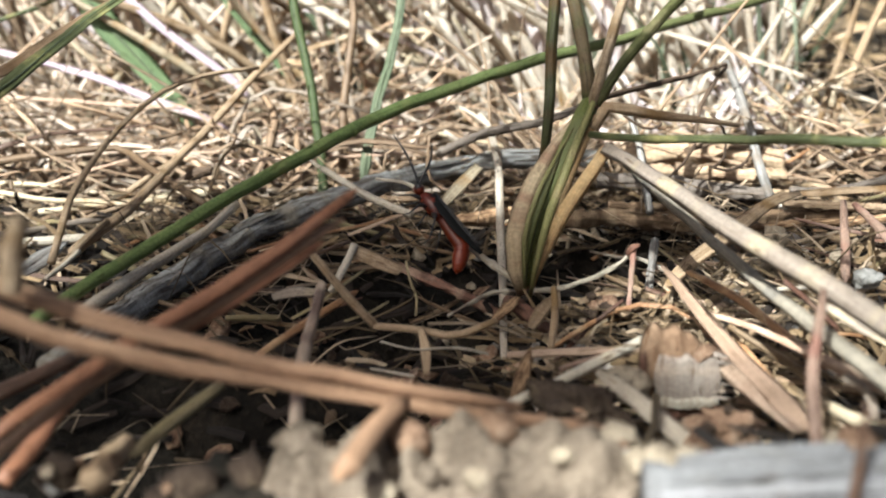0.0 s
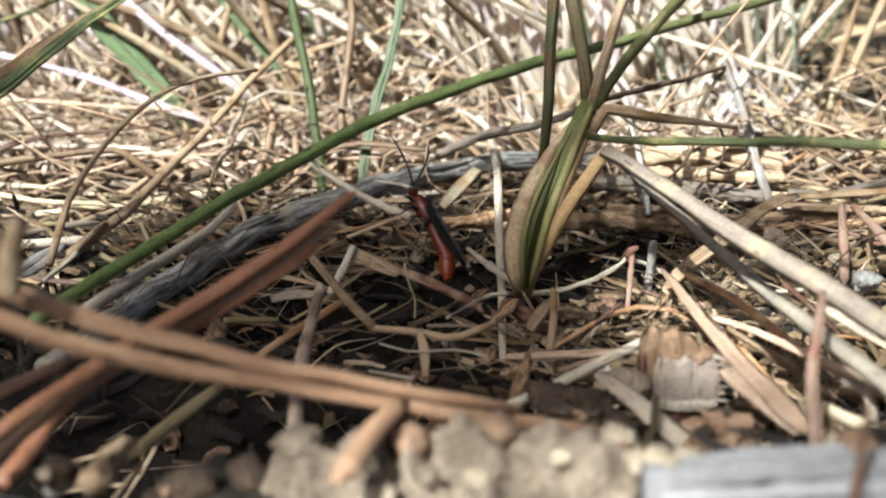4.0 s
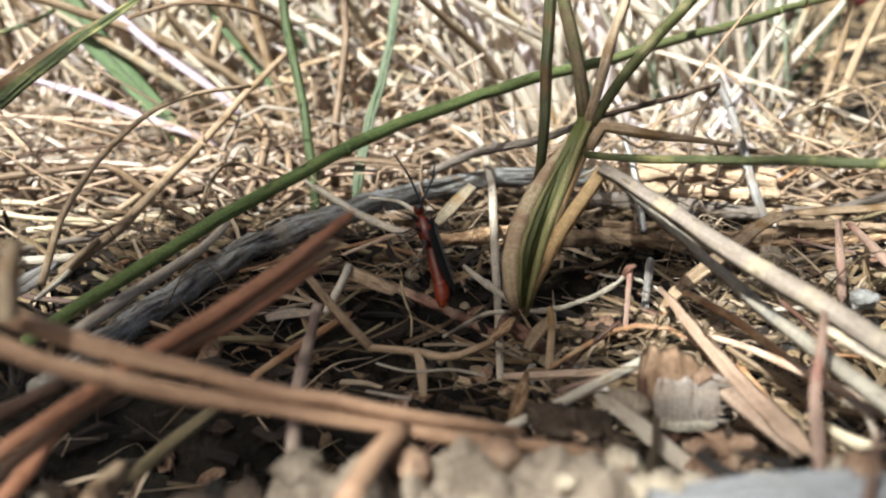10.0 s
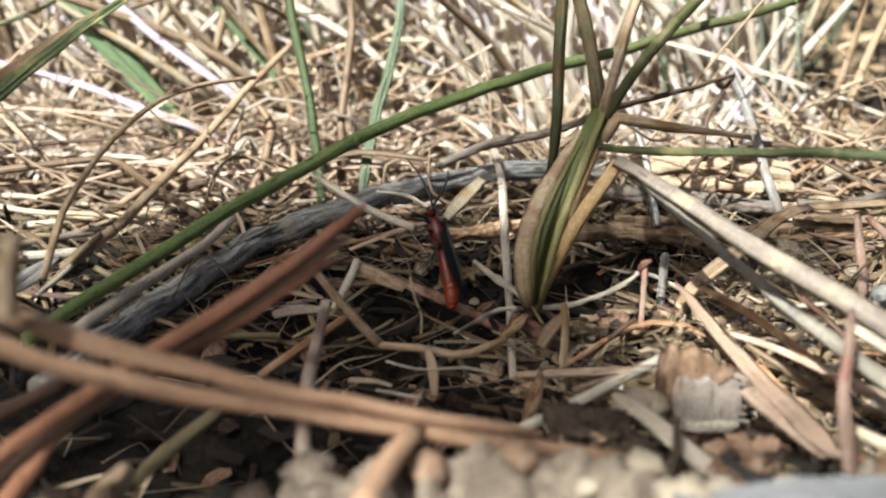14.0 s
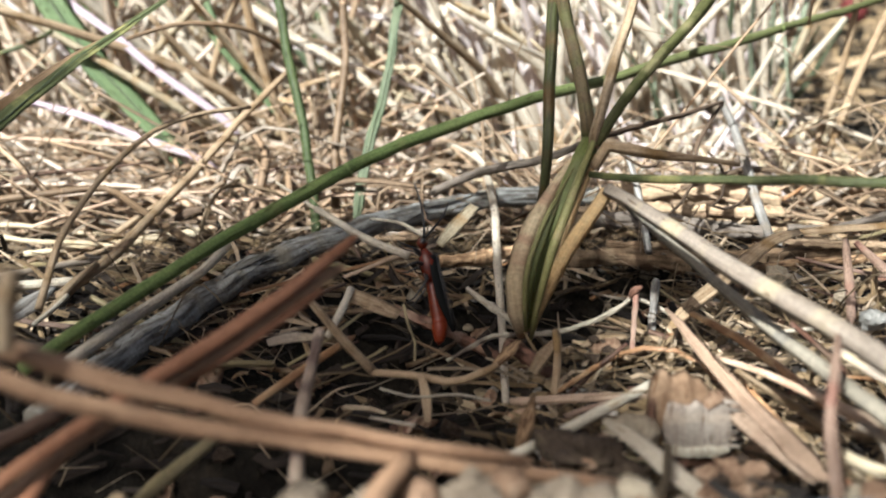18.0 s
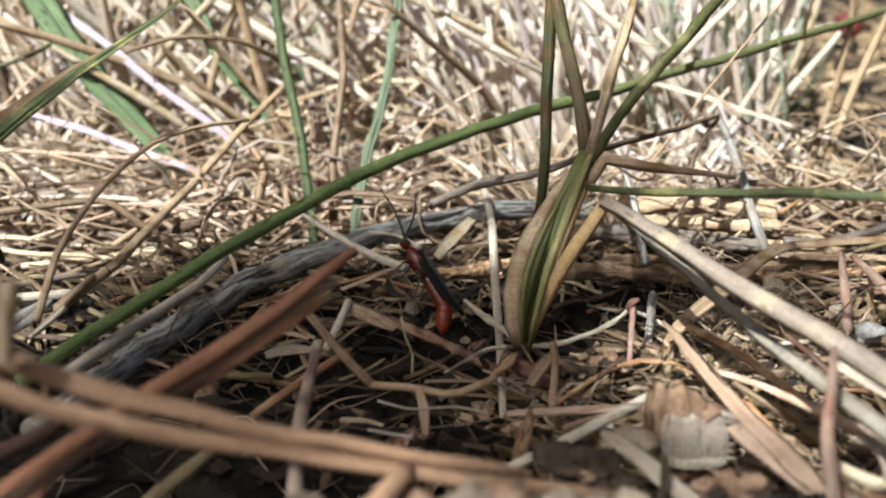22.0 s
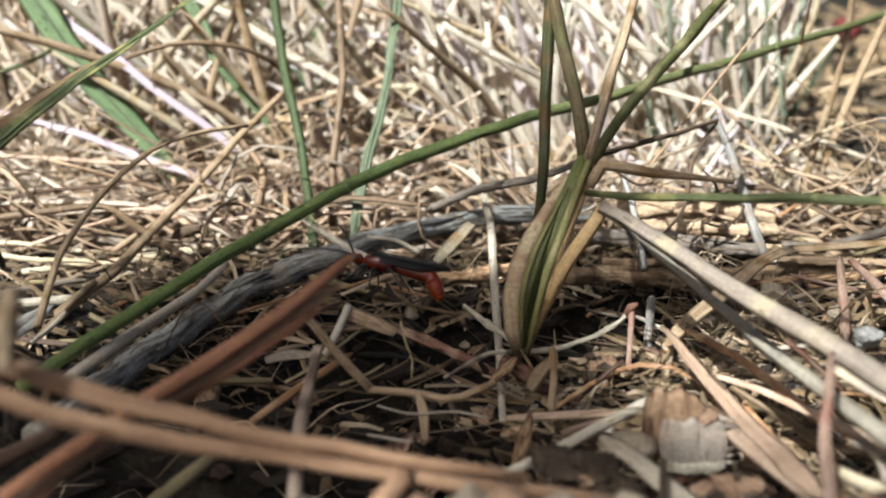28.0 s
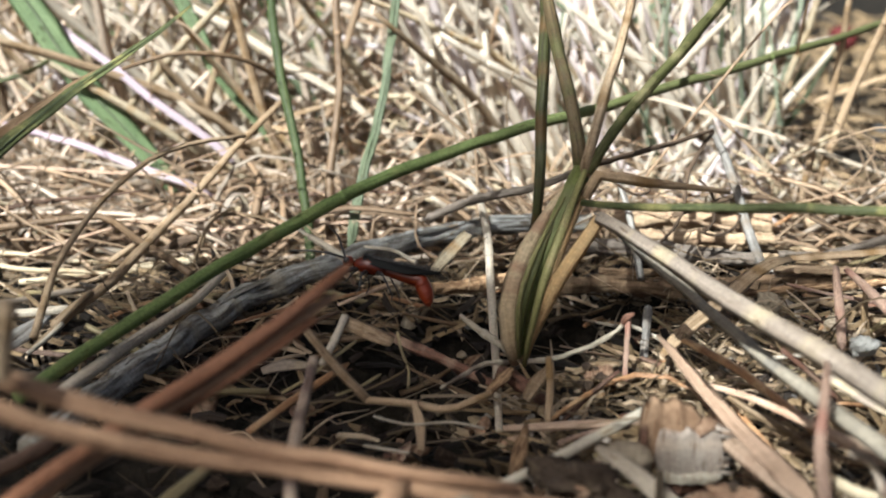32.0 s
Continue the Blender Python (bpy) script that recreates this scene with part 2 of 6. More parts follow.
material("chip_bark", (0.36, 0.235, 0.145), (0.22, 0.13, 0.075), 0.8, streak=(6.0, 0.6), gloss=0.1, bump=0.7, sharp=0.25, spots=(0.55, 0.42, 0.3))
material("wood_grey", (0.3, 0.28, 0.25), (0.13, 0.115, 0.1), 0.85, streak=(12.0, 0.15), gloss=0.15, bump=0.8, spots=(0.2, 0.16, 0.12))
material("wood_tan", (0.4, 0.29, 0.18), (0.2, 0.13, 0.08), 0.8, streak=(12.0, 0.15), gloss=0.15, bump=0.8)
material("bark_dark", (0.1, 0.065, 0.04), (0.045, 0.03, 0.02), 0.75, bump=0.8, gloss=0.2)
material("bark_brown", sharp=0.08, base=(0.26, 0.17, 0.1), second=(0.11, 0.07, 0.04), rough=0.85, streak=(10.0, 0.2), bump=1.0, gloss=0.15, spots=(0.36, 0.26, 0.16))
material("bark_tan", sharp=0.08, base=(0.42, 0.27, 0.15), second=(0.15, 0.085, 0.045), rough=0.8, streak=(10.0, 0.6), bump=1.0, gloss=0.15)
material("bark_red", (0.17, 0.08, 0.05), (0.07, 0.035, 0.022), 0.7, streak=(7.0, 0.5), bump=1.0, spots=(0.28, 0.19, 0.13))
material("mat_pale", (0.69, 0.58, 0.465), (0.55, 0.43, 0.315), 0.5, thin=0.42, vary=0.45, island=True)
material("mat_white", (0.68, 0.62, 0.54), (0.52, 0.45, 0.36), 0.45, thin=0.42, vary=0.25, island=True)
material("mat_tan", (0.55, 0.41, 0.275), (0.36, 0.24, 0.145), 0.55, thin=0.42, vary=0.45, island=True)
material("mat_brown", (0.26, 0.17, 0.1), (0.13, 0.085, 0.05), 0.6, thin=0.15, vary=0.5, island=True)
material("mat_green", (0.26, 0.31, 0.14), (0.15, 0.2, 0.08), 0.5, thin=0.35, vary=0.35, island=True)
material("litter_mix", (0.2, 0.135, 0.07), (0.08, 0.053, 0.027), 0.65, vary=0.7, island=True, bump=0.6)
material("litter_pale", (0.41, 0.315, 0.21), (0.265, 0.19, 0.122), 0.6, vary=0.5, island=True, bump=0.5)
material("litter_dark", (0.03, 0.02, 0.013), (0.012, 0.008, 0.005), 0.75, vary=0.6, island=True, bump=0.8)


for joined in ("mat_tan", "mat_white", "mat_green", "mat_brown", "litter_mix", "litter_pale"):
    material(joined + "_single", **MADE[joined])


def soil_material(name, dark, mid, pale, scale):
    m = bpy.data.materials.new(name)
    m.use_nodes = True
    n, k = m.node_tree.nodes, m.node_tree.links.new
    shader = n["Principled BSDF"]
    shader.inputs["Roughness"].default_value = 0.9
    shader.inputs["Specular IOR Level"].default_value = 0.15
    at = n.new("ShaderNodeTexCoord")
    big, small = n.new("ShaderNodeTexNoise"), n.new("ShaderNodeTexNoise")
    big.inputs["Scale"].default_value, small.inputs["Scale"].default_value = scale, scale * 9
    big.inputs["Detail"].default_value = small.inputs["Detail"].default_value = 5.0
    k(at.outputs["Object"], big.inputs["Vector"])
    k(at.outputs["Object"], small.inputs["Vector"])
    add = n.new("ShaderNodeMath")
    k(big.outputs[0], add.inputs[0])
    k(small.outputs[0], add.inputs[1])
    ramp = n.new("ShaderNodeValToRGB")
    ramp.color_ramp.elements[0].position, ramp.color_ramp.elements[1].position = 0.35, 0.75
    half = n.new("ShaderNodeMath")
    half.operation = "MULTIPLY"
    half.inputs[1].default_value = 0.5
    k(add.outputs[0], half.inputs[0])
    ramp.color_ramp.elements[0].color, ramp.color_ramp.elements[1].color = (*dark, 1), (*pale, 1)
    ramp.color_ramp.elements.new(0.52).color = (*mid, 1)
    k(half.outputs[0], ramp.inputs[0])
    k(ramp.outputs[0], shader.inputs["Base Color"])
    relief = n.new("ShaderNodeBump")
    relief.inputs["Strength"].default_value = 0.9
    relief.inputs["Distance"].default_value = 0.0006
    k(small.outputs[0], relief.inputs["Height"])
    k(relief.outputs[0], shader.inputs["Normal"])
    MATS[name] = m


# soil taken near black so its colour deepens the shade in hollows
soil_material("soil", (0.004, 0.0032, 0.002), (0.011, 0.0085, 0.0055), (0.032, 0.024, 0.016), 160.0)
soil_material("crumb", (0.2, 0.155, 0.105), (0.33, 0.265, 0.185), (0.46, 0.39, 0.29), 260.0)
soil_material("mound", (0.085, 0.064, 0.045), (0.19, 0.146, 0.104), (0.31, 0.245, 0.18), 330.0)
# thatch paled to lighten the shaded gaps between straws
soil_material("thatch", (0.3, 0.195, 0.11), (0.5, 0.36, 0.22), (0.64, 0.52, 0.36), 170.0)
soil_material("stone_grey", (0.17, 0.16, 0.14), (0.28, 0.265, 0.235), (0.4, 0.38, 0.34), 220.0)
soil_material("chip_pale", (0.32, 0.25, 0.18), (0.58, 0.51, 0.43), (0.78, 0.74, 0.68), 300.0)
soil_material("chip_brown", (0.11, 0.06, 0.038), (0.22, 0.135, 0.083), (0.38, 0.28, 0.195), 300.0)
soil_material("chip_tan", (0.22, 0.125, 0.075), (0.37, 0.235, 0.15), (0.52, 0.39, 0.29), 240.0)
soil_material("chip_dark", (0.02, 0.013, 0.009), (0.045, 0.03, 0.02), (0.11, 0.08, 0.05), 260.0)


def plain(name, base, rough, gloss, second=None):
    m = bpy.data.materials.new(name)
    m.use_nodes = True
    n, k = m.node_tree.nodes, m.node_tree.links.new
    shader = n["Principled BSDF"]
    shader.inputs["Roughness"].default_value = rough
    shader.inputs["Specular IOR Level"].default_value = gloss
    noise_node = n.new("ShaderNodeTexNoise")
    noise_node.inputs["Scale"].default_value = 900.0
    at = n.new("ShaderNodeTexCoord")
    k(at.outputs["Object"], noise_node.inputs["Vector"])
    ramp = n.new("ShaderNodeValToRGB")
    ramp.color_ramp.elements[0].position, ramp.color_ramp.elements[1].position = 0.35, 0.65
    ramp.color_ramp.elements[0].color = (*(second or base), 1)
    ramp.color_ramp.elements[1].color = (*base, 1)
    k(noise_node.outputs[0], ramp.inputs[0])
    k(ramp.outputs[0], shader.inputs["Base Color"])
    MATS[name] = m


plain("insect_dark", (0.095, 0.013, 0.004), 0.26, 0.35, (0.05, 0.009, 0.004))
plain("insect_red", (0.105, 0.016, 0.004), 0.3, 0.3, (0.08, 0.012, 0.004))
plain("insect_orange", (0.165, 0.024, 0.005), 0.3, 0.4, (0.13, 0.017, 0.005))
plain("insect_black", (0.02, 0.016, 0.014), 0.35, 0.5, (0.01, 0.008, 0.008))
plain("wing_black", (0.009, 0.009, 0.008), 0.6, 0.1, (0.006, 0.006, 0.006))
plain("far_red", (0.1, 0.017, 0.016), 0.7, 0.2, (0.05, 0.011, 0.009))
plain("far_dark", (0.05, 0.05, 0.05), 0.8, 0.2, (0.03, 0.025, 0.02))

# ---- shapes ----


def hills(x, y):
    """Height of the soil, in millimetres."""
    z = -4.6
    z += 2.2 * noise.noise((x / 17, y / 17, 3.1)) + 1.1 * noise.noise((x / 5, y / 5, 7.7))
    if abs(x) < 120 and y < 160:
        z += 0.5 * noise.noise((x / 1.8, y / 1.8, 1.3))
    z -= 9.0 * math.exp(-(((x + 17) / 15) ** 2 + ((y - 58) / 8) ** 2))
    z -= 7.0 * math.exp(-(((x + 3) / 9) ** 2 + ((y - 82) / 7) ** 2))
    z -= 13.0 * math.exp(-(((x - 13.5) / 9) ** 2 + ((y - 90) / 6) ** 2))
    z += 11.0 * math.exp(-(((y - 43) / (6.5 if y > 43 else 11.0)) ** 2)) * (1 if x > -10 else math.exp(-(((x + 10) / 9) ** 2)))
    z += 7.0 * math.exp(-(((y - 40) / 6) ** 2)) * (0 if x > -10 else 1 - math.exp(-(((x + 10) / 9) ** 2)))
    z += 3.0 * math.exp(-(((x - 20) / 9) ** 2 + ((y - 36) / 5) ** 2))
    z += 2.0 * math.exp(-(((x - 32) / 22) ** 2 + ((y - 78) / 26) ** 2))
    z -= 6.4 * min(1.0, max(0.0, (y - 104) / 20))
    return z


def smooth_line(pts, n):
    """n points on a smooth line through the given ones."""
    p = np.array(pts, float)
    if len(p) == 2:
        p = np.array([p[0], (p[0] + p[1]) / 2, p[1]])
    ext = np.vstack([2 * p[0] - p[1], p, 2 * p[-1] - p[-2]])
    seg = np.linalg.norm(np.diff(p, axis=0), axis=1)
    at = np.concatenate([[0], np.cumsum(seg)])
    out = []
    for s in np.linspace(0, at[-1], n):
        i = min(int(np.searchsorted(at, s, side="right")) - 1, len(p) - 2)
        u = (s - at[i]) / max(seg[i], 1e-6)
        a, b, c, d = ext[i], ext[i + 1], ext[i + 2], ext[i + 3]
        out.append(0.5 * (2 * b + (c - a) * u + (2 * a - 5 * b + 4 * c - d) * u * u + (3 * b - a - 3 * c + d) * u ** 3))
    return np.array(out)


ROUND = [(math.cos(2 * math.pi * i / 9), math.sin(2 * math.pi * i / 9)) for i in range(9)]
FLUTED = [((1 - 0.07 * (i % 2) - 0.05 * (i % 3)) * math.cos(2 * math.pi * i / 18), (1 - 0.07 * (i % 2) - 0.05 * (i % 3)) * math.sin(2 * math.pi * i / 18)) for i in range(18)]
HALF = [(-1, -0.25), (-0.8, -0.42), (-0.12, -0.36), (0, -0.22), (0.12, -0.36), (0.8, -0.42), (1, -0.25), (0.92, 0.12), (0.55, 0.45), (0, 0.58), (-0.55, 0.45), (-0.92, 0.12)]
LEAF = [(-1, 0.1), (-0.55, 0.0), (0, -0.12), (0.55, 0.0), (1, 0.1), (0.55, 0.09), (0, -0.03), (-0.55, 0.09)]
SHEATH = [(-1, -0.3), (-0.75, 0.22), (-0.3, 0.5), (0.3, 0.5), (0.75, 0.22), (1, -0.3), (0.7, 0.02), (0.25, 0.3), (-0.25, 0.3), (-0.7, 0.02)]
FACE = Vector((0.05, -0.55, 0.83)).normalized()


def sweep(pts, widths, profile, n=None, rough=0.0, wobble=0.0, pinch=0.0, seed=0, twist=0.0, knobs=0.0):
    """Vertices, faces and texture places of a profile drawn along a line; millimetres."""
    rng = random.Random(seed)
    length = float(np.linalg.norm(np.diff(np.array(pts), axis=0), axis=1).sum())
    n = n or int(min(48, max(8, length / 2.2)))
    line = smooth_line(pts, n)
    if wobble:
        wobble *= min(1.0, 0.25 + length / 90)
        ph = [rng.uniform(0, 6.28) for _ in range(6)]
        s = np.linspace(0, length, n)
        fade = np.sin(np.linspace(0, math.pi, n)) ** 0.5
        for a in range(3):
            line[:, a] += wobble * fade * (np.sin(s * 0.31 + ph[a]) + 0.6 * np.sin(s * 0.83 + ph[a + 3]))
    w = np.interp(np.linspace(0, 1, n), np.linspace(0, 1, len(widths)), widths) / 2
    if pinch:
        ends = np.minimum(np.linspace(0, 1, n), np.linspace(1, 0, n)) * n
        w = w * np.where(ends < 1.0, 1 - pinch, 1.0)
    tang = np.gradient(line, axis=0)
    tang /= np.linalg.norm(tang, axis=1, keepdims=True) + 1e-9
    verts, faces, uvs = [], [], []
    m = len(profile)
    dist = 0.0
    ph = rng.uniform(0, 50)
    for i in range(n):
        t = Vector(tang[i])
        side = t.cross(FACE)
        if side.length < 0.15:
            side = t.cross(Vector((1, 0, 0)))
        side.normalize()
        up = side.cross(t)
        if twist:
            a = twist * (i / (n - 1) - 0.5)
            side, up = side * math.cos(a) + up * math.sin(a), up * math.cos(a) - side * math.sin(a)
        if i:
            dist += float(np.linalg.norm(line[i] - line[i - 1]))
        r = w[i] * (1 + 0.02 * math.sin(dist * 1.7 + ph))
        if knobs:
            r *= 1 + knobs * max(0.0, noise.noise((dist * 0.35 + ph, 0, 0)) + 0.1)
        for j, (a, b) in enumerate(profile):
            q = r
            if rough:
                q *= 1 + rough * (noise.noise((a * 2.2 + ph, b * 2.2, dist * 0.45 / max(0.4, w[i]))) + 0.5 * noise.noise((a * 6 + ph, b * 6, dist * 0.7 / max(0.4, w[i]))) + 0.5 * noise.noise((a * 11 + ph, b * 11, dist * 2.2)))
            v = Vector(line[i]) + side * (a * q) + up * (b * q)
            verts.append(v)
    for i in range(n - 1):
        for j in range(m):
            faces.append((i * m + j, i * m + (j + 1) % m, (i + 1) * m + (j + 1) % m, (i + 1) * m + j))
            v0, v1 = length * i / (n - 1), length * (i + 1) / (n - 1)
            uvs += [(j / m, v0), ((j + 1) / m, v0), ((j + 1) / m, v1), (j / m, v1)]
    for ring in (list(range(m))[::-1], [(n - 1) * m + j for j in range(m)]):
        faces.append(tuple(ring))
        uvs += [(0.3, 0.0)] * m
    return verts, faces, uvs


def to_mesh(name, verts, faces, uvs, mat, origin=(0, 0, 0), flat=False):
    me = bpy.data.meshes.new(name)
    o = Vector(origin)
    me.from_pydata([(Vector(v) - o) * MM for v in verts], [], faces)
    if uvs:
        layer = me.uv_layers.new(name="UVMap")
        layer.data.foreach_set("uv", np.array(uvs, np.float32).ravel())
    if not flat:
        me.polygons.foreach_set("use_smooth", [True] * len(me.polygons))
    me.materials.append(MATS[mat])
    me.update()
    return me


COUNT = [0]


def thing(name, mesh, origin, label, category, group="", kind=""):
    ob = new(name, mesh)
    ob.location = Vector(origin) * MM
    return tagged(ob, label, category, group, kind)


def strand(name, mat, label, category, group, pts, widths, profile, **how):
    COUNT[0] += 1
    v, fc, uv = sweep(pts, widths, profile, seed=COUNT[0], **how)
    return thing(name, to_mesh(name, v, fc, uv, mat, pts[0]), pts[0], label, category, group)


LAST = [None]


def sub(name, mat, pts, widths, profile=ROUND, **how):
    """A part of the last thing made."""
    COUNT[0] += 1
    base = LAST[0].location / MM
    v, fc, uv = sweep(pts, widths, profile, seed=COUNT[0], **how)
    ob = new(name, to_mesh(name, v, fc, uv, mat, base))
    ob.parent = LAST[0]
    return ob


def stem(name, mat, label, pts, widths):
    LAST[0] = strand(name, mat, label, "grass stem", "dry grass stems", pts, widths, ROUND, wobble=0.03 if name == "white_stick" else 0.12, rough=0.05, knobs=0.0 if name == "white_stick" else 0.1)
    line = smooth_line(pts, 41)
    length = float(np.linalg.norm(np.diff(line, axis=0), axis=1).sum())
    if length > 18 and name != "tendril":
        rng = random.Random(COUNT[0])
        for k in range(1 + int(length > 45)):
            i = int(40 * (0.3 + 0.38 * k + rng.uniform(-0.1, 0.1)))
            w = float(np.interp(i / 40, np.linspace(0, 1, len(widths)), widths))
            way = (line[i + 1] - line[i - 1]) / np.linalg.norm(line[i + 1] - line[i - 1])
            sub("node", "node_brown" if "straw" in mat else mat, [tuple(line[i] - way * 0.16 * w), tuple(line[i]), tuple(line[i] + way * 0.16 * w)], (w * 1.0, w * (1.03 if name == "white_stick" else 1.1), w * 1.0), n=7)
    return LAST[0]


def needle(name, mat, label, pts, widths):
    LAST[0] = strand(name, mat, label, "pine needle", "fallen pine needles", pts, widths, HALF, wobble=0.1, pinch=0.1)
    line = smooth_line(pts, 30)
    way = (line[-1] - line[-2]) / np.linalg.norm(line[-1] - line[-2])
    w = widths[-1]
    sub("tip", mat, [tuple(line[-1] - way * 0.1), tuple(line[-1] + way * 0.5 * w), tuple(line[-1] + way * 0.9 * w)], (w * 0.86, w * 0.6, w * 0.12), HALF, n=6)
    return LAST[0]


def blade(name, mat, label, pts, widths):
    LAST[0] = strand(name, mat, label, "grass blade", "grass blades", pts, widths, LEAF, wobble=0.15, twist=0.5, pinch=0.05 if any(s in name for s in ("chip", "fragment", "piece", "splinter")) else 0.5)
    if name == "grass_stalk":
        ahead = FACE * 0.16
        sub("midrib", "leaf_pale", [tuple(Vector(p) + ahead) for p in pts], [w * 0.1 for w in widths], ROUND, n=40)
    return LAST[0]


def twig(name, mat, label, pts, widths):
    LAST[0] = strand(name, mat, label, "twig", "twigs and bark", pts, widths, FLUTED, wobble=0.15, rough=(0.5 if "bark" in name or "knobby" in name else 0.25) if widths[0] < 2.2 else 0.22, knobs=(0.25 if "bark" in name or "knobby" in name else 0.12) if widths[0] < 2.2 else 0.14, n=150 if name == "grey_branch" else 70)
    line = smooth_line(pts, 41)
    if widths[0] > 1.2 and len(pts) > 3 and name != "grey_wood":
        rng = random.Random(COUNT[0])
        for k in range(5):
            i = rng.randint(4, 36)
            w = float(np.interp(i / 40, np.linspace(0, 1, len(widths)), widths))
            off = np.array(FACE) * w * 0.42 + np.array((0, 0, rng.uniform(-0.2, 0.2) * w))
            span = rng.randint(2, 4)
            sub("bark_flake", mat, [tuple(line[i - span] + off), tuple(line[i] + off * 1.08), tuple(line[i + span] + off)], (0.1, w * rng.uniform(0.25, 0.5), 0.1), LEAF, n=8, rough=0.3)
    return LAST[0]


def lump(name, mat, label, category, centre, size, seed, rough=0.3, turn=(0, 0, 0), detail=3, group="", flat=False):
    """An irregular lump, chip or crumb."""
    bm = bmesh.new()
    bmesh.ops.create_icosphere(bm, subdivisions=detail, radius=1.0)
    rot = Euler([radians(a) for a in turn]).to_matrix()
    for v in bm.verts:
        p = v.co.copy()
        box = Vector([math.copysign(abs(c) ** 0.8, c) for c in p])
        k = 1 + rough * noise.noise(p * 1.3 + Vector((seed * 3.7, 0, 0))) + 0.5 * rough * noise.noise(p * 3.7 + Vector((0, seed * 2.3, 0))) + 0.25 * rough * noise.noise(p * 9 + Vector((0, 0, seed)))
        v.co = rot @ Vector((box.x * size[0], box.y * size[1], box.z * size[2])) * k * 0.5 * MM
    for fc in bm.faces:
        fc.smooth = not flat
    me = bpy.data.meshes.new(name)
    bm.to_mesh(me)
    bm.free()
    me.materials.append(MATS[mat])
    return thing(name, me, centre, label, category, group)


# ---- ground ----


def axis_steps(lo, hi, fine, far):
    inner = list(np.arange(lo, hi + 0.1, fine))
    left, right, step, a, b = [], [], fine * 1.5, lo, hi
    while b < far:
        a, b, step = a - step, b + step, step * 1.35
        left.append(a)
        right.append(b)
    return left[::-1] + inner + right


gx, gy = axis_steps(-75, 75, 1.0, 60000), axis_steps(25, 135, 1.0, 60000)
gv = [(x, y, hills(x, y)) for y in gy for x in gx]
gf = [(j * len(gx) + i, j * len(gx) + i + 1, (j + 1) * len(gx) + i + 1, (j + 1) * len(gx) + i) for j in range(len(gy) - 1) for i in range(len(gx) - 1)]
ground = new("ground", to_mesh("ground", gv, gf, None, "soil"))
tagged(ground, "dark crumbly forest soil under dry grass litter, blackened to deepen shade", "ground", "", "structure")

# rotting thatch over the soil behind the branch; pale tan stands in for bounced light
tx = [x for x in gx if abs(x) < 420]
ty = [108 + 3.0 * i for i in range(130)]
# sunk below the soil at far right to keep that corner dark
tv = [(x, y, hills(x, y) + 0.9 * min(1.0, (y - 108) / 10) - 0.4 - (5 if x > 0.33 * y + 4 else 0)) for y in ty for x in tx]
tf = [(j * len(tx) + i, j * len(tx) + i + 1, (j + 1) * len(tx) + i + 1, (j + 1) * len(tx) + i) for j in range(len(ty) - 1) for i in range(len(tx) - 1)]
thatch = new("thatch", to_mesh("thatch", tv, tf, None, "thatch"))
tagged(thatch, "flat tan layer of rotting grass, paled to lighten straw gaps", "ground", "", "structure")

# ---- the living shoot ----
shoot = new("grass_shoot")
tagged(shoot, "living grass shoot with green stems and dry tan sheaths", "grass plant")


def shoot_piece(name, mat, pts, widths, profile, **how):
    COUNT[0] += 1
    v, fc, uv = sweep(pts, widths, profile, seed=COUNT[0], **how)
    ob = new(name, to_mesh(name, v, fc, uv, mat))
    ob.parent = shoot
    return ob


def shoot_part(name, mat, pts, widths):
    return shoot_piece(name, mat, pts, widths, FLUTED, wobble=0.12, rough=0.14, knobs=0.2)


def shoot_blade(name, mat, pts, widths):
    return shoot_piece(name, mat, pts, widths, SHEATH, wobble=0.08, twist=0.15)


# ---- stems, blades, needles and twigs one by one ----
shoot_part("stem","stem_dark", [(8.4, 86.6, 8.4), (8.8, 87.3, 12.5), (9.5, 92.4, 19.2), (9.9, 96.6, 23.7), (10.5, 102.3, 29.3), (10.9, 108.2, 35.3)], (0.94, 1.16, 1.26))
shoot_part("stem","stem_brown", [(12.3, 84.9, 14.3), (11.9, 86.5, 18.0), (11.3, 90.3, 21.7), (10.9, 93.5, 24.2), (10.4, 99.8, 28.5), (9.7, 106.9, 34.8)], (1.3, 1.23, 1.14))
shoot_part("stem","straw_tan", [(12.3, 84.0, 14.8), (13.4, 85.7, 18.7), (15.2, 89.5, 22.4), (16.8, 93.7, 24.7), (18.9, 100.2, 29.5), (21.4, 106.9, 34.8)], (0.99, 0.86, 0.8))
shoot_part("stem","stem_olive", [(12.7, 84.1, 15.0), (14.4, 85.2, 17.6), (17.5, 88.6, 20.3), (21.7, 93.1, 23.2), (24.6, 97.2, 25.1), (29.9, 104.2, 28.5), (37.1, 113.1, 33.9)], (0.99, 1.15, 1.32))
shoot_part("stem","stem_mixed", [(12.0, 82.1, 13.0), (14.1, 80.1, 13.4), (18.9, 76.2, 14.4), (23.4, 73.3, 15.4), (26.7, 70.5, 16.4), (31.6, 67.5, 17.0), (35.6, 66.4, 17.0)], (0.59, 0.73, 0.76, 0.8))
shoot_blade("sheath","sheath_tan", [(6.3, 77.1, 0.2), (5.8, 76.6, 2.0), (5.5, 76.9, 4.3), (5.8, 78.0, 6.9), (7.2, 79.9, 9.8), (9.6, 82.6, 12.7), (11.6, 84.2, 14.8)], (1.1, 1.8, 1.9, 1.45, 0.85, 0.4))
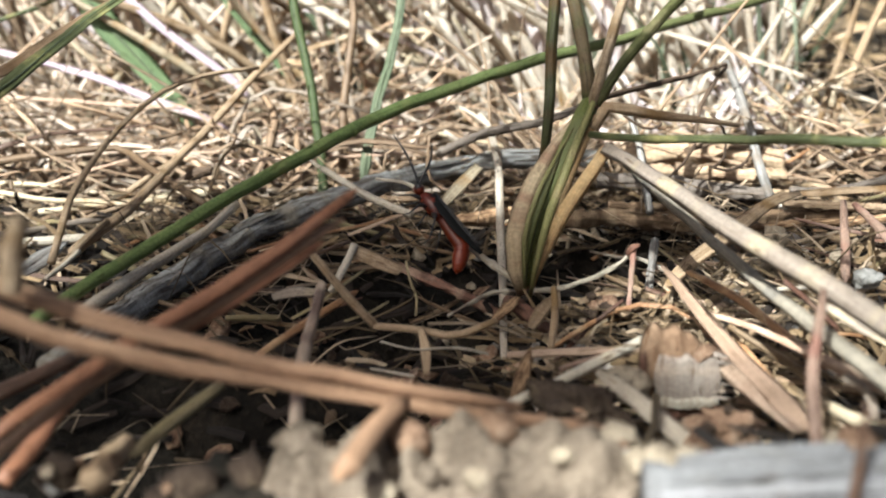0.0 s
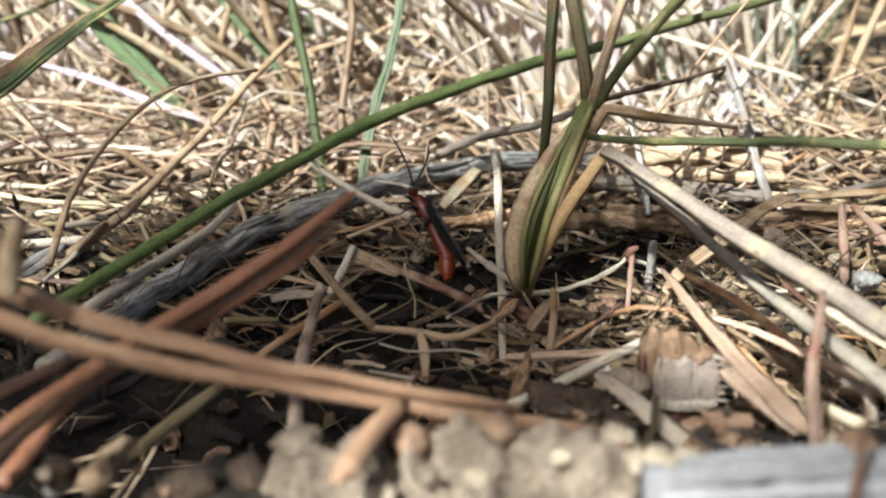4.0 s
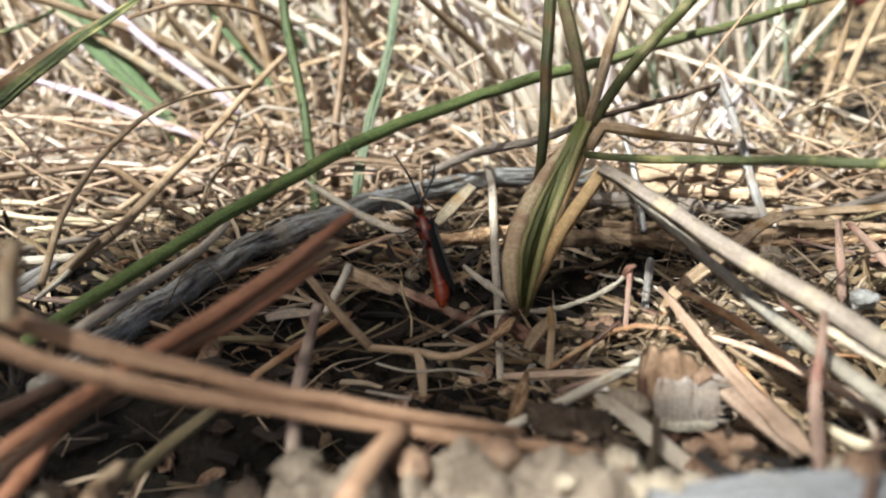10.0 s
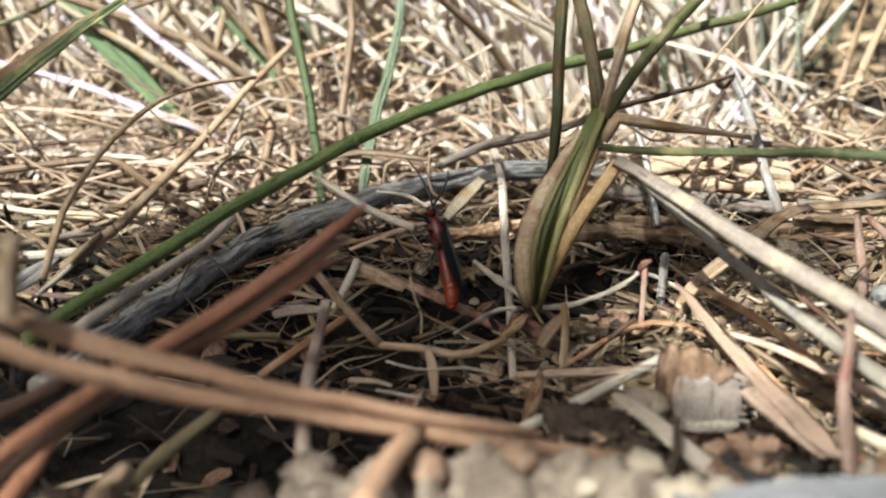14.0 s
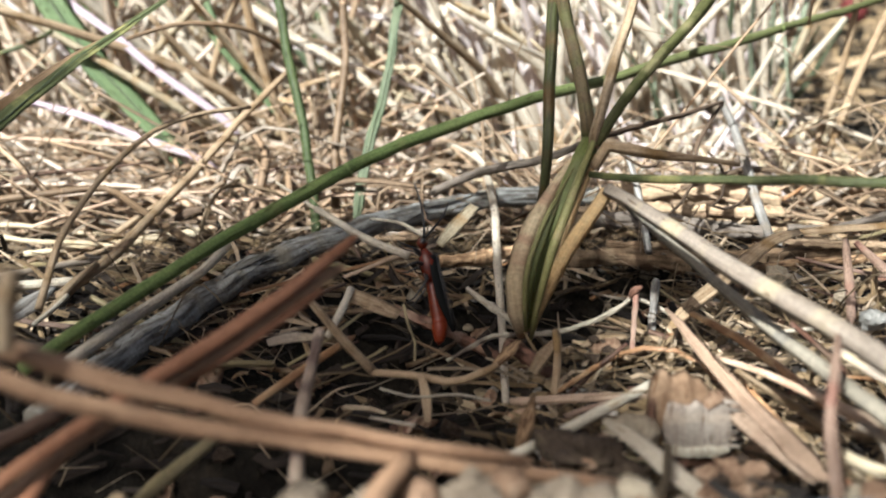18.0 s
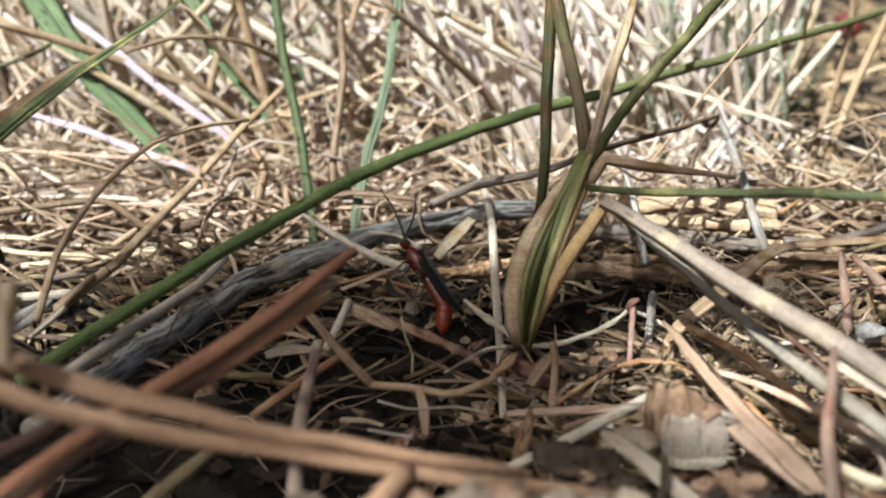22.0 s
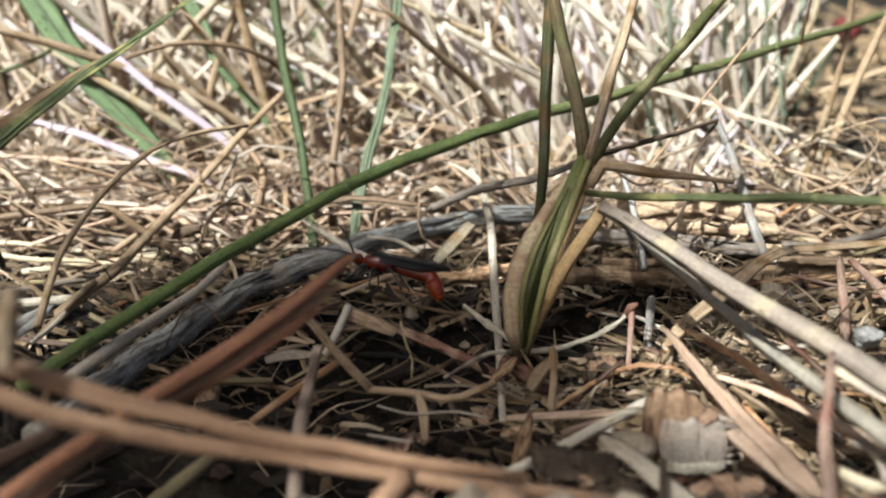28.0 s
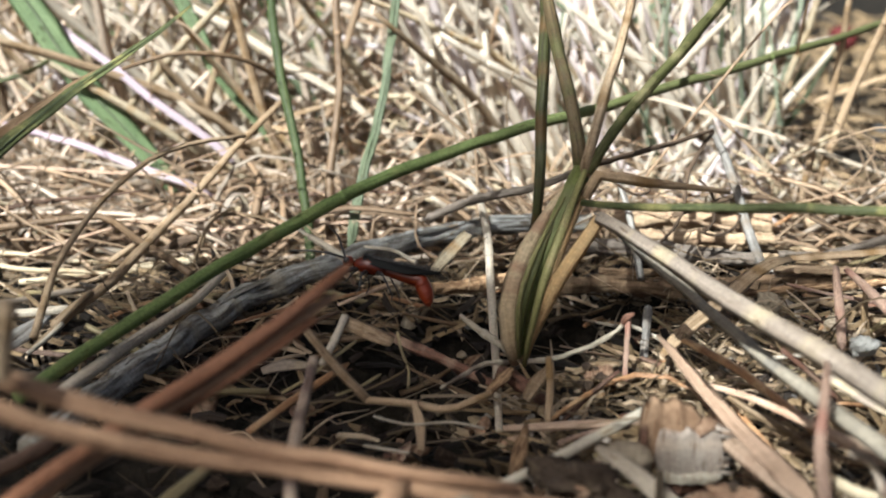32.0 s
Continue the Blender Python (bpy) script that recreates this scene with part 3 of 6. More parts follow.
shoot_part("core","sheath_green", [(6.7, 78.5, -0.3), (6.8, 78.2, 2.6), (7.5, 79.2, 5.9), (8.8, 80.8, 8.8), (10.5, 82.7, 12.0), (12.3, 84.7, 15.2)], (1.4, 1.77, 2.35, 2.46, 2.27, 1.59))
shoot_blade("leaf","sheath_olive", [(6.9, 77.0, -0.1), (7.3, 76.7, 3.3), (8.2, 77.7, 6.5), (9.4, 79.4, 9.4), (10.8, 81.4, 12.4), (12.4, 83.6, 15.5)], (0.39, 0.58, 0.77, 0.87, 0.78, 0.49))
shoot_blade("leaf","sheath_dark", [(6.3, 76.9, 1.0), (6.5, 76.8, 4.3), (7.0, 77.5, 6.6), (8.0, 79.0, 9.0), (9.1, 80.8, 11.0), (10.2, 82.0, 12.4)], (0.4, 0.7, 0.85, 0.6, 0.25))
shoot_blade("leaf","sheath_olive", [(6.4, 76.2, 1.1), (6.2, 76.2, 4.6), (6.6, 77.3, 7.2), (7.6, 78.8, 9.4), (9.3, 81.1, 11.7), (10.6, 82.5, 13.4)], (0.29, 0.48, 0.48, 0.39, 0.2))
shoot_blade("sheath","sheath_orange", [(6.8, 78.0, -0.1), (7.3, 77.5, 2.1), (8.1, 78.0, 5.1), (9.5, 79.3, 8.6), (11.0, 81.5, 11.6), (12.7, 83.7, 14.2)], (0.7, 0.98, 1.07, 0.98, 0.69))
shoot_blade("dry_leaf","sheath_orange", [(6.9, 78.0, -0.1), (7.4, 77.6, 2.2), (8.6, 77.6, 5.2), (9.8, 77.6, 8.1), (11.5, 77.5, 11.0), (12.8, 77.8, 13.1)], (0.7, 0.98, 1.26, 1.31, 1.12))
shoot_blade("dry_leaf","straw_bleach", [(12.7, 77.8, 13.3), (14.1, 76.6, 12.9), (17.3, 71.8, 11.9), (20.4, 65.0, 11.3), (23.8, 59.3, 10.8), (26.9, 53.6, 10.1), (29.4, 51.0, 9.2)], (1.21, 1.57, 1.85, 1.95, 2.01))
shoot_blade("dry_leaf","straw_tan", [(12.3, 82.8, 13.3), (13.1, 83.0, 15.0), (14.2, 83.1, 15.3), (17.6, 83.8, 14.3), (22.0, 85.5, 13.3), (26.2, 87.2, 12.2)], (1.08, 1.27, 0.79, 0.52))
shoot_blade("dry_leaf","straw_banded", [(14.4, 81.4, 11.4), (17.3, 77.2, 9.4), (19.6, 73.5, 8.2), (21.7, 66.7, 7.8), (23.8, 60.0, 7.4), (25.6, 54.5, 7.3), (28.2, 48.8, 6.7)], (0.68, 1.0, 1.31, 1.71))
stem("grass_stalk","stem_bright","long bright green grass stem leaning across the litter", [(-32.1, 66.8, 3.0), (-28.8, 71.7, 4.2), (-25.0, 76.6, 5.3), (-19.4, 82.9, 7.3), (-15.0, 87.8, 8.5), (-7.4, 94.2, 10.8), (-0.2, 98.3, 12.7), (10.5, 103.5, 14.6), (19.7, 109.4, 15.5), (34.6, 118.8, 17.2), (46.6, 127.0, 18.4), (62.6, 138.6, 20.0), (78.7, 147.3, 22.4)], (1.12, 1.3, 1.15, 1.0, 0.9))
stem("grass_stalk","stem_deep","dark green grass stem standing among dry straw", [(-23.0, 135.5, 35.4), (-21.5, 130.3, 28.4), (-20.4, 125.7, 22.9), (-19.4, 122.2, 18.7), (-18.2, 117.8, 13.5), (-17.1, 115.2, 10.0), (-16.1, 112.0, 6.5), (-15.1, 108.1, 2.6), (-14.3, 102.7, -2.2)], (1.14, 1.14, 1.07))
stem("dry_straw","straw_brown","brown dry grass stem standing upright in straw", [(-13.7, 137.1, 34.0), (-12.9, 130.4, 23.6), (-12.6, 127.1, 18.5), (-12.4, 124.4, 14.8), (-12.8, 121.1, 9.9), (-13.3, 117.9, 5.1), (-13.3, 113.0, -1.2)], (0.94, 0.99, 1.09))
blade("grass_stalk","leaf_pale","pale green grass blade standing among dry straw", [(-4.6, 140.0, 33.2), (-5.7, 131.9, 22.0), (-6.1, 128.1, 18.4), (-6.7, 124.1, 14.2), (-8.0, 119.9, 9.5), (-8.8, 116.5, 6.9), (-9.8, 112.4, 2.5), (-10.4, 107.6, -1.0)], (1.34, 1.11, 1.31))
blade("grass_stalk","leaf_green","broad blue-green grass blade leaning in dry straw", [(-66.9, 148.1, 34.3), (-57.5, 144.9, 21.8), (-53.6, 143.3, 15.8), (-49.9, 142.1, 10.5), (-45.4, 141.0, 5.4), (-40.0, 139.4, -0.8), (-37.4, 138.8, -4.5)], (3.45, 4.16, 4.06, 2.8))
blade("grass_stalk","leaf_green","narrow green grass blade leaning in dry straw", [(-42.3, 154.0, 30.2), (-36.0, 150.1, 18.7), (-33.1, 147.4, 12.7), (-29.5, 146.4, 7.9), (-25.5, 145.4, 3.1), (-21.1, 143.9, -3.0)], (1.65, 2.32, 2.0, 1.18))
blade("grass_stalk","stem_mixed","dark green folded grass blade close above the straw", [(-24.9, 103.5, 27.1), (-27.5, 100.4, 24.9), (-30.1, 97.5, 23.2), (-33.5, 93.3, 21.2), (-36.5, 89.0, 18.8), (-38.7, 84.9, 16.9), (-41.7, 80.8, 15.1)], (0.57, 1.09, 1.43, 1.62))
blade("withered_stalk","straw_brown","brown withered edge of grass leaf", [(-30.0, 100.4, 22.5), (-34.2, 95.6, 21.3), (-37.3, 91.4, 19.3), (-39.6, 87.4, 17.7), (-41.7, 84.8, 16.7)], (0.28, 0.65, 1.01, 1.19))
blade("bleached_straw","straw_glare_pink","bleached dry grass blade tinted pink like a burnt-out highlight", [(-70.0, 154.4, 28.6), (-60.8, 149.7, 22.9), (-51.1, 144.8, 16.7), (-46.8, 142.5, 14.0), (-41.6, 139.9, 10.5), (-35.8, 137.4, 7.1), (-30.5, 134.8, 3.7), (-28.3, 133.0, 2.2)], (1.08, 1.29, 1.42, 1.4))
blade("bleached_straw","straw_glare_pink","bleached dry grass blade tinted pink like a burnt-out highlight", [(-62.3, 128.8, 9.9), (-58.3, 129.4, 8.8), (-53.5, 129.8, 7.2), (-47.1, 130.0, 5.3), (-40.6, 130.0, 2.6), (-34.3, 128.1, 0.9), (-30.0, 130.0, -2.2)], (1.03, 1.12, 1.29, 1.16))
blade("bleached_straw","straw_bone","bleached pale dry grass blade", [(-38.7, 152.5, 21.8), (-28.9, 147.4, 17.5), (-19.7, 143.1, 12.7), (-13.9, 140.6, 9.6), (-8.2, 136.9, 6.0), (-3.0, 133.2, 2.6), (1.2, 130.8, -0.3)], (1.25, 1.36, 1.39))
blade("bleached_straw","straw_bone","bleached pale dry grass blade", [(29.5, 141.5, 9.0), (36.8, 137.6, 7.6), (43.7, 133.6, 6.0), (51.1, 129.4, 3.9), (59.2, 128.3, 1.4), (64.9, 126.7, 0.2)], (0.75, 0.9, 0.95))
blade("bleached_straw","straw_bone","bleached pale dry grass blade", [(-3.9, 164.6, 21.9), (1.4, 157.9, 11.6), (4.1, 154.8, 7.0), (6.6, 149.3, 2.1), (8.7, 146.1, -2.8)], (1.44, 1.41, 1.2))
stem("dry_straw","straw_pale","cut dry grass stem with an open end", [(-1.6, 150.2, 9.1), (-4.6, 149.9, 5.8), (-7.2, 149.5, 2.5), (-9.0, 148.9, -1.4), (-10.3, 147.4, -5.0)], (1.02, 0.78, 0.78))
stem("arched_straw","straw_brown","thin brown grass stem arching over the straw", [(-37.2, 118.0, 17.9), (-30.9, 120.5, 19.3), (-25.2, 123.0, 18.4), (-22.3, 125.5, 16.6), (-20.3, 128.0, 14.2)], (0.45, 0.62, 0.55))
stem("thin_stalk","stem_mixed","thin olive grass stalk among the straw", [(-62.3, 136.0, 12.0), (-60.6, 137.3, 12.4), (-57.2, 138.6, 13.4), (-54.0, 140.0, 15.0)], (0.6, 0.7, 0.6))
blade("bleached_straw","straw_bone","beige dry grass blade leaning in the straw", [(-43.6, 146.0, 13.3), (-37.1, 143.3, 8.0), (-31.0, 140.6, 2.9), (-28.2, 138.0, 0.0)], (0.7, 0.95, 0.9))
blade("bleached_straw","straw_bone","beige dry grass blade leaning in the straw", [(-52.5, 160.0, 19.4), (-39.2, 155.0, 11.0), (-30.8, 150.6, 3.6), (-26.5, 146.0, -1.0)], (0.8, 1.0, 1.1))
stem("arched_straw","straw_pale","pale straw arching low over the mat", [(-20.4, 150.0, 5.2), (-14.0, 150.5, 6.8), (-8.0, 151.0, 7.1), (1.4, 151.5, 6.8), (14.9, 152.0, 5.0)], (0.8, 0.85, 0.7))
stem("dry_straw","straw_pale","pale thin straw leaning on the stalks", [(40.6, 132.0, -2.4), (45.8, 130.0, 2.2), (50.8, 128.0, 6.0), (52.0, 126.5, 7.4)], (0.6, 0.6, 0.5))
blade("curled_dry_leaf","straw_tan","curled dry leaf with a dark tip", [(-22.2, 131.0, 7.6), (-19.9, 130.3, 7.3), (-17.9, 130.1, 7.9), (-16.6, 130.3, 8.4)], (0.76, 1.27, 0.97))
sub("tip","bark_dark", [(-17.8, 129.7, 8.1), (-16.9, 129.8, 8.7), (-16.1, 129.5, 8.1)], (0.37, 0.9, 0.37))
blade("withered_stalk","straw_tan","thin dry tan grass blade", [(-22.6, 138.2, 6.5), (-18.9, 140.7, 7.4), (-15.0, 143.2, 7.9)], (0.64, 1.05, 0.49))
stem("dry_straw","straw_tan","straight dry tan grass stem leaning across the straw", [(-20.1, 127.5, 11.9), (-24.5, 119.3, 8.3), (-28.6, 111.1, 4.5), (-30.9, 103.8, 2.7), (-33.8, 94.2, 0.7), (-35.5, 88.6, 0.4), (-36.0, 85.3, 0.3)], (0.73, 0.92, 1.04, 1.17))
stem("bent_straw","straw_brown","brown dry grass stem bent at a knee", [(-53.7, 105.6, 1.8), (-50.3, 106.7, 2.2), (-44.8, 107.9, 2.6), (-40.0, 109.0, 2.7), (-38.1, 108.9, 2.5), (-35.2, 105.8, 2.2), (-31.6, 101.5, 2.0), (-28.3, 98.1, 1.5), (-25.5, 95.0, 1.3)], (1.02, 0.78, 0.83, 0.81))
stem("arched_straw","straw_tan","thin arched dry grass stem", [(-21.2, 106.7, 12.7), (-23.2, 104.5, 12.9), (-26.1, 101.5, 13.2), (-28.8, 98.2, 12.8), (-30.2, 94.6, 12.2), (-32.0, 90.8, 10.7), (-33.1, 86.9, 9.3), (-34.1, 82.9, 7.3), (-34.0, 78.9, 5.5), (-34.1, 75.9, 3.6)], (0.43, 0.52, 0.57, 0.72))
needle("pine_needle","needle_dark","dark brown pine needle lying on straw", [(-55.0, 110.1, 1.6), (-52.2, 111.6, 2.5), (-47.6, 113.9, 3.0), (-40.5, 116.9, 2.7), (-36.0, 119.0, 2.8)], (0.86, 0.61, 0.28))
needle("pine_needle","needle_tan","orange-tan pine needle lying on straw", [(-57.5, 119.4, 5.9), (-54.8, 119.3, 5.8), (-48.1, 120.0, 5.2), (-41.4, 120.8, 4.5), (-34.6, 121.6, 3.8)], (0.63, 0.56, 0.36))
needle("pine_needle","needle_tan","thin tan pine needle among straw", [(-45.0, 102.4, 0.7), (-40.1, 106.7, 1.2), (-34.8, 110.9, 1.3), (-26.0, 113.0, 0.9)], (0.5, 0.41))
needle("pine_needle","needle_tan","thin tan pine needle among straw", [(-26.0, 106.9, 1.7), (-17.3, 109.0, 1.6), (-9.6, 110.9, 1.2), (-4.3, 112.0, 1.2)], (0.58, 0.47))
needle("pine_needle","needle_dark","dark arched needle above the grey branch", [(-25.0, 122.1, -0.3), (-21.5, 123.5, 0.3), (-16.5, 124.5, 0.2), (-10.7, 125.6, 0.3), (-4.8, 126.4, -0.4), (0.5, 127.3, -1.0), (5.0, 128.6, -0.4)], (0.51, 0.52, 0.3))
twig("dark_twig","bark_grey","thin dark twig above the grey branch", [(-1.6, 111.8, 1.0), (1.0, 108.5, 3.4), (4.8, 105.2, 5.9), (9.8, 99.9, 8.8), (14.0, 94.8, 12.2)], (1.07, 1.0, 0.67))
twig("dark_twig","bark_dark","thin dark twig pointing from the shoot", [(13.6, 89.2, 14.2), (16.5, 92.3, 13.9), (20.8, 97.5, 13.3), (25.4, 102.8, 12.9), (30.2, 108.1, 12.6)], (0.57, 0.57, 0.44))
stem("tendril","bark_dark","thin curled brown tendril", [(30.5, 109.0, 12.1), (28.7, 106.3, 11.1), (26.8, 103.5, 9.6), (26.0, 101.9, 8.3), (25.7, 100.2, 6.9), (24.6, 98.3, 5.2), (22.3, 96.5, 3.5)], (0.38, 0.55, 0.36, 0.29))
stem("tendril","bark_dark","thin curled brown tendril", [(28.0, 104.0, 8.2), (29.1, 102.4, 7.0), (29.1, 100.8, 5.8), (28.8, 100.2, 4.4), (27.5, 98.9, 3.9)], (0.31, 0.3))
stem("tendril","bark_dark","thin curled brown tendril", [(17.8, 100.2, 9.4), (19.0, 99.8, 8.5), (20.4, 99.5, 7.9), (22.0, 100.6, 8.0), (22.0, 101.8, 8.1)], (0.3, 0.3))
stem("tendril","bark_dark","thin curled brown tendril", [(27.2, 98.9, 4.0), (29.3, 99.7, 3.3), (31.4, 100.9, 3.7), (32.4, 102.4, 4.6)], (0.3, 0.31))
stem("dry_straw","straw_tan","dry tan grass stalk standing in straw", [(54.0, 133.0, 32.2), (53.1, 131.9, 22.0), (53.2, 132.2, 17.7), (52.2, 131.5, 11.2), (51.1, 131.2, 5.5), (49.9, 130.5, -1.0), (48.4, 129.5, -8.5)], (0.71, 0.9, 1.02))
stem("dry_straw","straw_tan","dry tan grass stalk standing in straw", [(60.5, 130.4, 31.0), (57.3, 129.5, 21.6), (56.4, 130.1, 18.0), (54.9, 130.2, 13.3), (53.7, 130.3, 8.4), (52.2, 130.0, 2.7), (50.7, 129.9, -2.5), (49.9, 129.6, -5.6)], (0.77, 1.05, 1.09))
blade("withered_stalk","straw_tan","dry tan grass blade lying on straw", [(72.9, 151.1, 11.1), (67.7, 152.4, 9.0), (62.2, 154.5, 6.3), (56.2, 156.4, 3.2), (52.4, 157.6, 1.1)], (0.77, 0.88, 0.55))
stem("grey_stick","wood_grey","flat grey weathered stick leaning on the branch", [(33.1, 119.0, 10.1), (33.6, 114.9, 8.1), (33.9, 109.1, 4.9), (34.1, 103.4, 1.9), (34.2, 98.1, -0.3)], (0.96, 1.04, 1.08))
stem("grey_stick","wood_grey","thin grey stick behind the shoot", [(19.6, 105.8, 7.4), (20.3, 102.7, 5.1), (20.5, 99.3, 2.5), (20.5, 95.1, 0.3)], (0.62, 0.78, 0.76))
# sunlight on this stalk is put into its pale colour
stem("white_stick","straw_bleached_lit","pale dry stalk lying across the litter, whitened as if sunlit", [(3.3, 115.6, 4.7), (4.4, 112.5, 3.8), (5.1, 105.2, 2.3), (5.0, 95.8, 0.7), (4.8, 86.7, -0.3), (4.6, 78.1, -1.2), (4.4, 70.5, -2.4)], (0.7, 0.92, 0.86, 0.74, 0.6))
sub("prong","straw_bleached_lit", [(0.8, 117.9, 5.0), (2.5, 115.6, 4.7), (4.5, 112.1, 4.2)], (0.35, 0.6))
twig("grey_branch","wood_branch","weathered grey fallen branch lying on the litter", [(-31.2, 65.3, -0.6), (-29.2, 70.7, -0.5), (-26.7, 78.3, -0.6), (-22.2, 88.2, -0.6), (-18.2, 93.9, -0.0), (-11.2, 99.6, 0.6), (-5.3, 104.0, 0.7), (1.0, 107.9, 0.9), (7.7, 110.1, 1.0), (14.4, 110.6, 0.9), (18.3, 110.6, 0.9)], (2.33, 2.7, 2.67, 2.38, 2.26))
twig("brown_branch","wood_tan","light brown fallen twig in the straw", [(17.2, 111.6, 0.6), (23.4, 112.7, 0.6), (31.5, 112.7, 0.6), (39.1, 111.4, 0.2)], (2.41, 2.57, 2.68))
twig("tan_stalk","straw_tan","pale tan stalk lying behind the litter", [(45.5, 117.1, -1.8), (50.8, 118.4, -1.3), (56.1, 119.3, -1.7), (64.1, 119.2, -2.0)], (1.83, 2.15))
stem("dry_straw","straw_cream","pale thick straw lying on the grey branch", [(-29.5, 67.8, 2.7), (-27.8, 72.2, 2.9), (-26.3, 76.5, 2.7), (-24.2, 81.9, 2.6), (-23.2, 86.2, 2.3), (-22.0, 93.6, 1.9)], (1.05, 1.06, 0.92, 0.8))
twig("bark_strip","bark_brown","long brown strip of bark lying on the soil", [(10.4, 95.7, -0.9), (17.6, 96.3, -0.8), (24.6, 95.6, -1.1), (33.6, 96.3, -0.8), (41.7, 96.0, -0.2)], (1.77, 2.01, 2.01))
twig("grey_log","bark_grey","grey rotten stick lying flat", [(16.1, 104.0, 0.6), (22.9, 102.8, 0.4), (29.5, 101.6, 0.2), (34.4, 100.5, 0.1)], (1.89, 2.23, 1.47))
twig("grey_log","bark_grey","grey rotten stick lying flat", [(37.9, 104.4, -0.9), (42.6, 103.5, -0.6), (50.3, 106.0, 0.3), (55.4, 107.3, 0.8)], (1.02, 1.16, 0.91))
blade("tan_straw","straw_tan","tan dry straw bent over the bark", [(18.4, 75.9, 1.3), (21.0, 79.3, 1.8), (24.0, 82.6, 2.4), (28.5, 88.0, 2.7), (32.5, 92.2, 2.9), (35.4, 94.2, 2.8)], (1.16, 1.55, 1.26))
blade("tan_straw","straw_tan","tan dry straw lying flat on the litter", [(37.0, 98.7, 1.0), (41.1, 99.7, 0.8), (48.1, 100.8, 0.8), (54.2, 101.8, 0.6)], (1.08, 0.74))
blade("dry_leaf_piece","straw_pale","flat pale piece of dry leaf standing on edge", [(-0.9, 96.4, 0.7), (1.0, 98.1, 2.2), (2.9, 99.9, 3.7)], (0.94, 1.55, 1.32))
twig("bark_strip","bark_tan","short tan strip of bark", [(-0.8, 95.7, -0.9), (2.8, 96.8, -0.9), (7.3, 98.0, -0.6)], (1.3, 1.67, 1.2))
stem("dry_straw","straw_cream","pale thin straw lying across the branch", [(-18.0, 100.9, 6.1), (-15.7, 99.4, 5.1), (-13.5, 97.9, 4.1)], (0.24, 0.41))
stem("dry_straw","straw_cream","pale thin straw lying across the branch", [(-13.6, 97.9, 4.2), (-10.6, 95.3, 3.3), (-7.0, 92.7, 2.4), (-3.9, 90.4, 2.1)], (0.65, 0.8, 0.78))
stem("dry_straw","straw_cream","pale thin straw on the branch", [(-8.1, 99.3, 2.5), (-5.0, 97.3, 2.8), (-2.6, 94.0, 2.8)], (0.3, 0.46))
twig("knobby_pale_twig","straw_cream","pale broken twig beside the shoot", [(1.6, 83.0, 2.0), (3.4, 80.9, 1.4), (5.6, 78.0, 1.0)], (0.4, 0.62, 0.66))
needle("pine_needle","needle_fore","long pale brown pine needle arching close above the soil", [(-23.1, 40.6, 20.4), (-21.8, 41.6, 19.0), (-20.0, 42.6, 17.5), (-16.6, 43.8, 15.3), (-14.0, 44.4, 14.1), (-11.3, 44.9, 12.8), (-8.5, 45.3, 11.9), (-5.6, 45.5, 11.3), (-2.6, 46.0, 10.3), (3.7, 46.9, 8.5)], (1.07, 1.09, 0.93, 0.82, 0.69))
needle("pine_needle","needle_fore","long pale brown pine needle arching close above the soil", [(-23.4, 40.4, 18.8), (-20.9, 41.3, 17.0), (-18.8, 42.1, 15.5), (-16.4, 42.9, 14.2), (-13.9, 43.6, 13.1), (-11.2, 44.2, 12.1), (-8.4, 44.6, 11.3), (-5.5, 45.0, 10.5), (-1.0, 45.8, 9.1), (3.7, 46.7, 7.8), (9.5, 47.5, 6.3)], (1.03, 1.04, 0.88, 0.86, 0.84))
twig("needle_stub","straw_tan","blurred tan scaly pine needle base", [(-20.4, 43.2, 21.5), (-20.3, 41.6, 20.3), (-20.4, 40.9, 18.6)], (0.9, 1.15, 1.15))
needle("pine_needle","needle_red","reddish brown pine needle lying aslant", [(-24.9, 43.0, 8.4), (-23.8, 44.8, 8.8), (-21.1, 47.9, 9.7), (-17.7, 51.2, 11.0), (-13.3, 54.7, 12.6), (-10.1, 56.9, 14.1), (-6.5, 59.5, 16.2)], (0.83, 0.95, 1.04, 0.8))
needle("pine_needle","needle_fore","light brown pine needle lying aslant beside another", [(-24.9, 43.2, 7.3), (-23.8, 45.0, 7.6), (-21.2, 48.3, 8.6), (-17.7, 51.5, 9.9), (-13.3, 54.9, 11.7), (-10.2, 57.1, 13.2), (-7.2, 59.0, 14.6)], (0.72, 0.84, 0.91, 0.58))
needle("pine_needle","needle_red","brown pine needle lying aslant", [(-18.9, 51.5, 9.0), (-15.4, 53.7, 10.4), (-12.5, 55.3, 11.6), (-8.6, 57.8, 13.4)], (1.01, 1.06, 0.72))
needle("pine_needle","needle_red","brown pine needle in the dark hollow", [(-24.7, 43.8, 5.4), (-24.1, 47.2, 5.5), (-24.0, 50.5, 5.6), (-23.4, 53.7, 5.5)], (1.23, 1.23, 0.93))
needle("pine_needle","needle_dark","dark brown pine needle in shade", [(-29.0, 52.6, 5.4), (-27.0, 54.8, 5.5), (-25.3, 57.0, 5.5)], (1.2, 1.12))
stem("dry_straw","straw_pink","upright pinkish dry stalk with a ring", [(-9.6, 66.1, 6.5), (-9.8, 62.4, 5.4), (-10.0, 58.3, 4.8), (-9.6, 52.3, 4.8), (-8.9, 45.6, 4.4)], (0.76, 0.89, 0.92, 0.95))
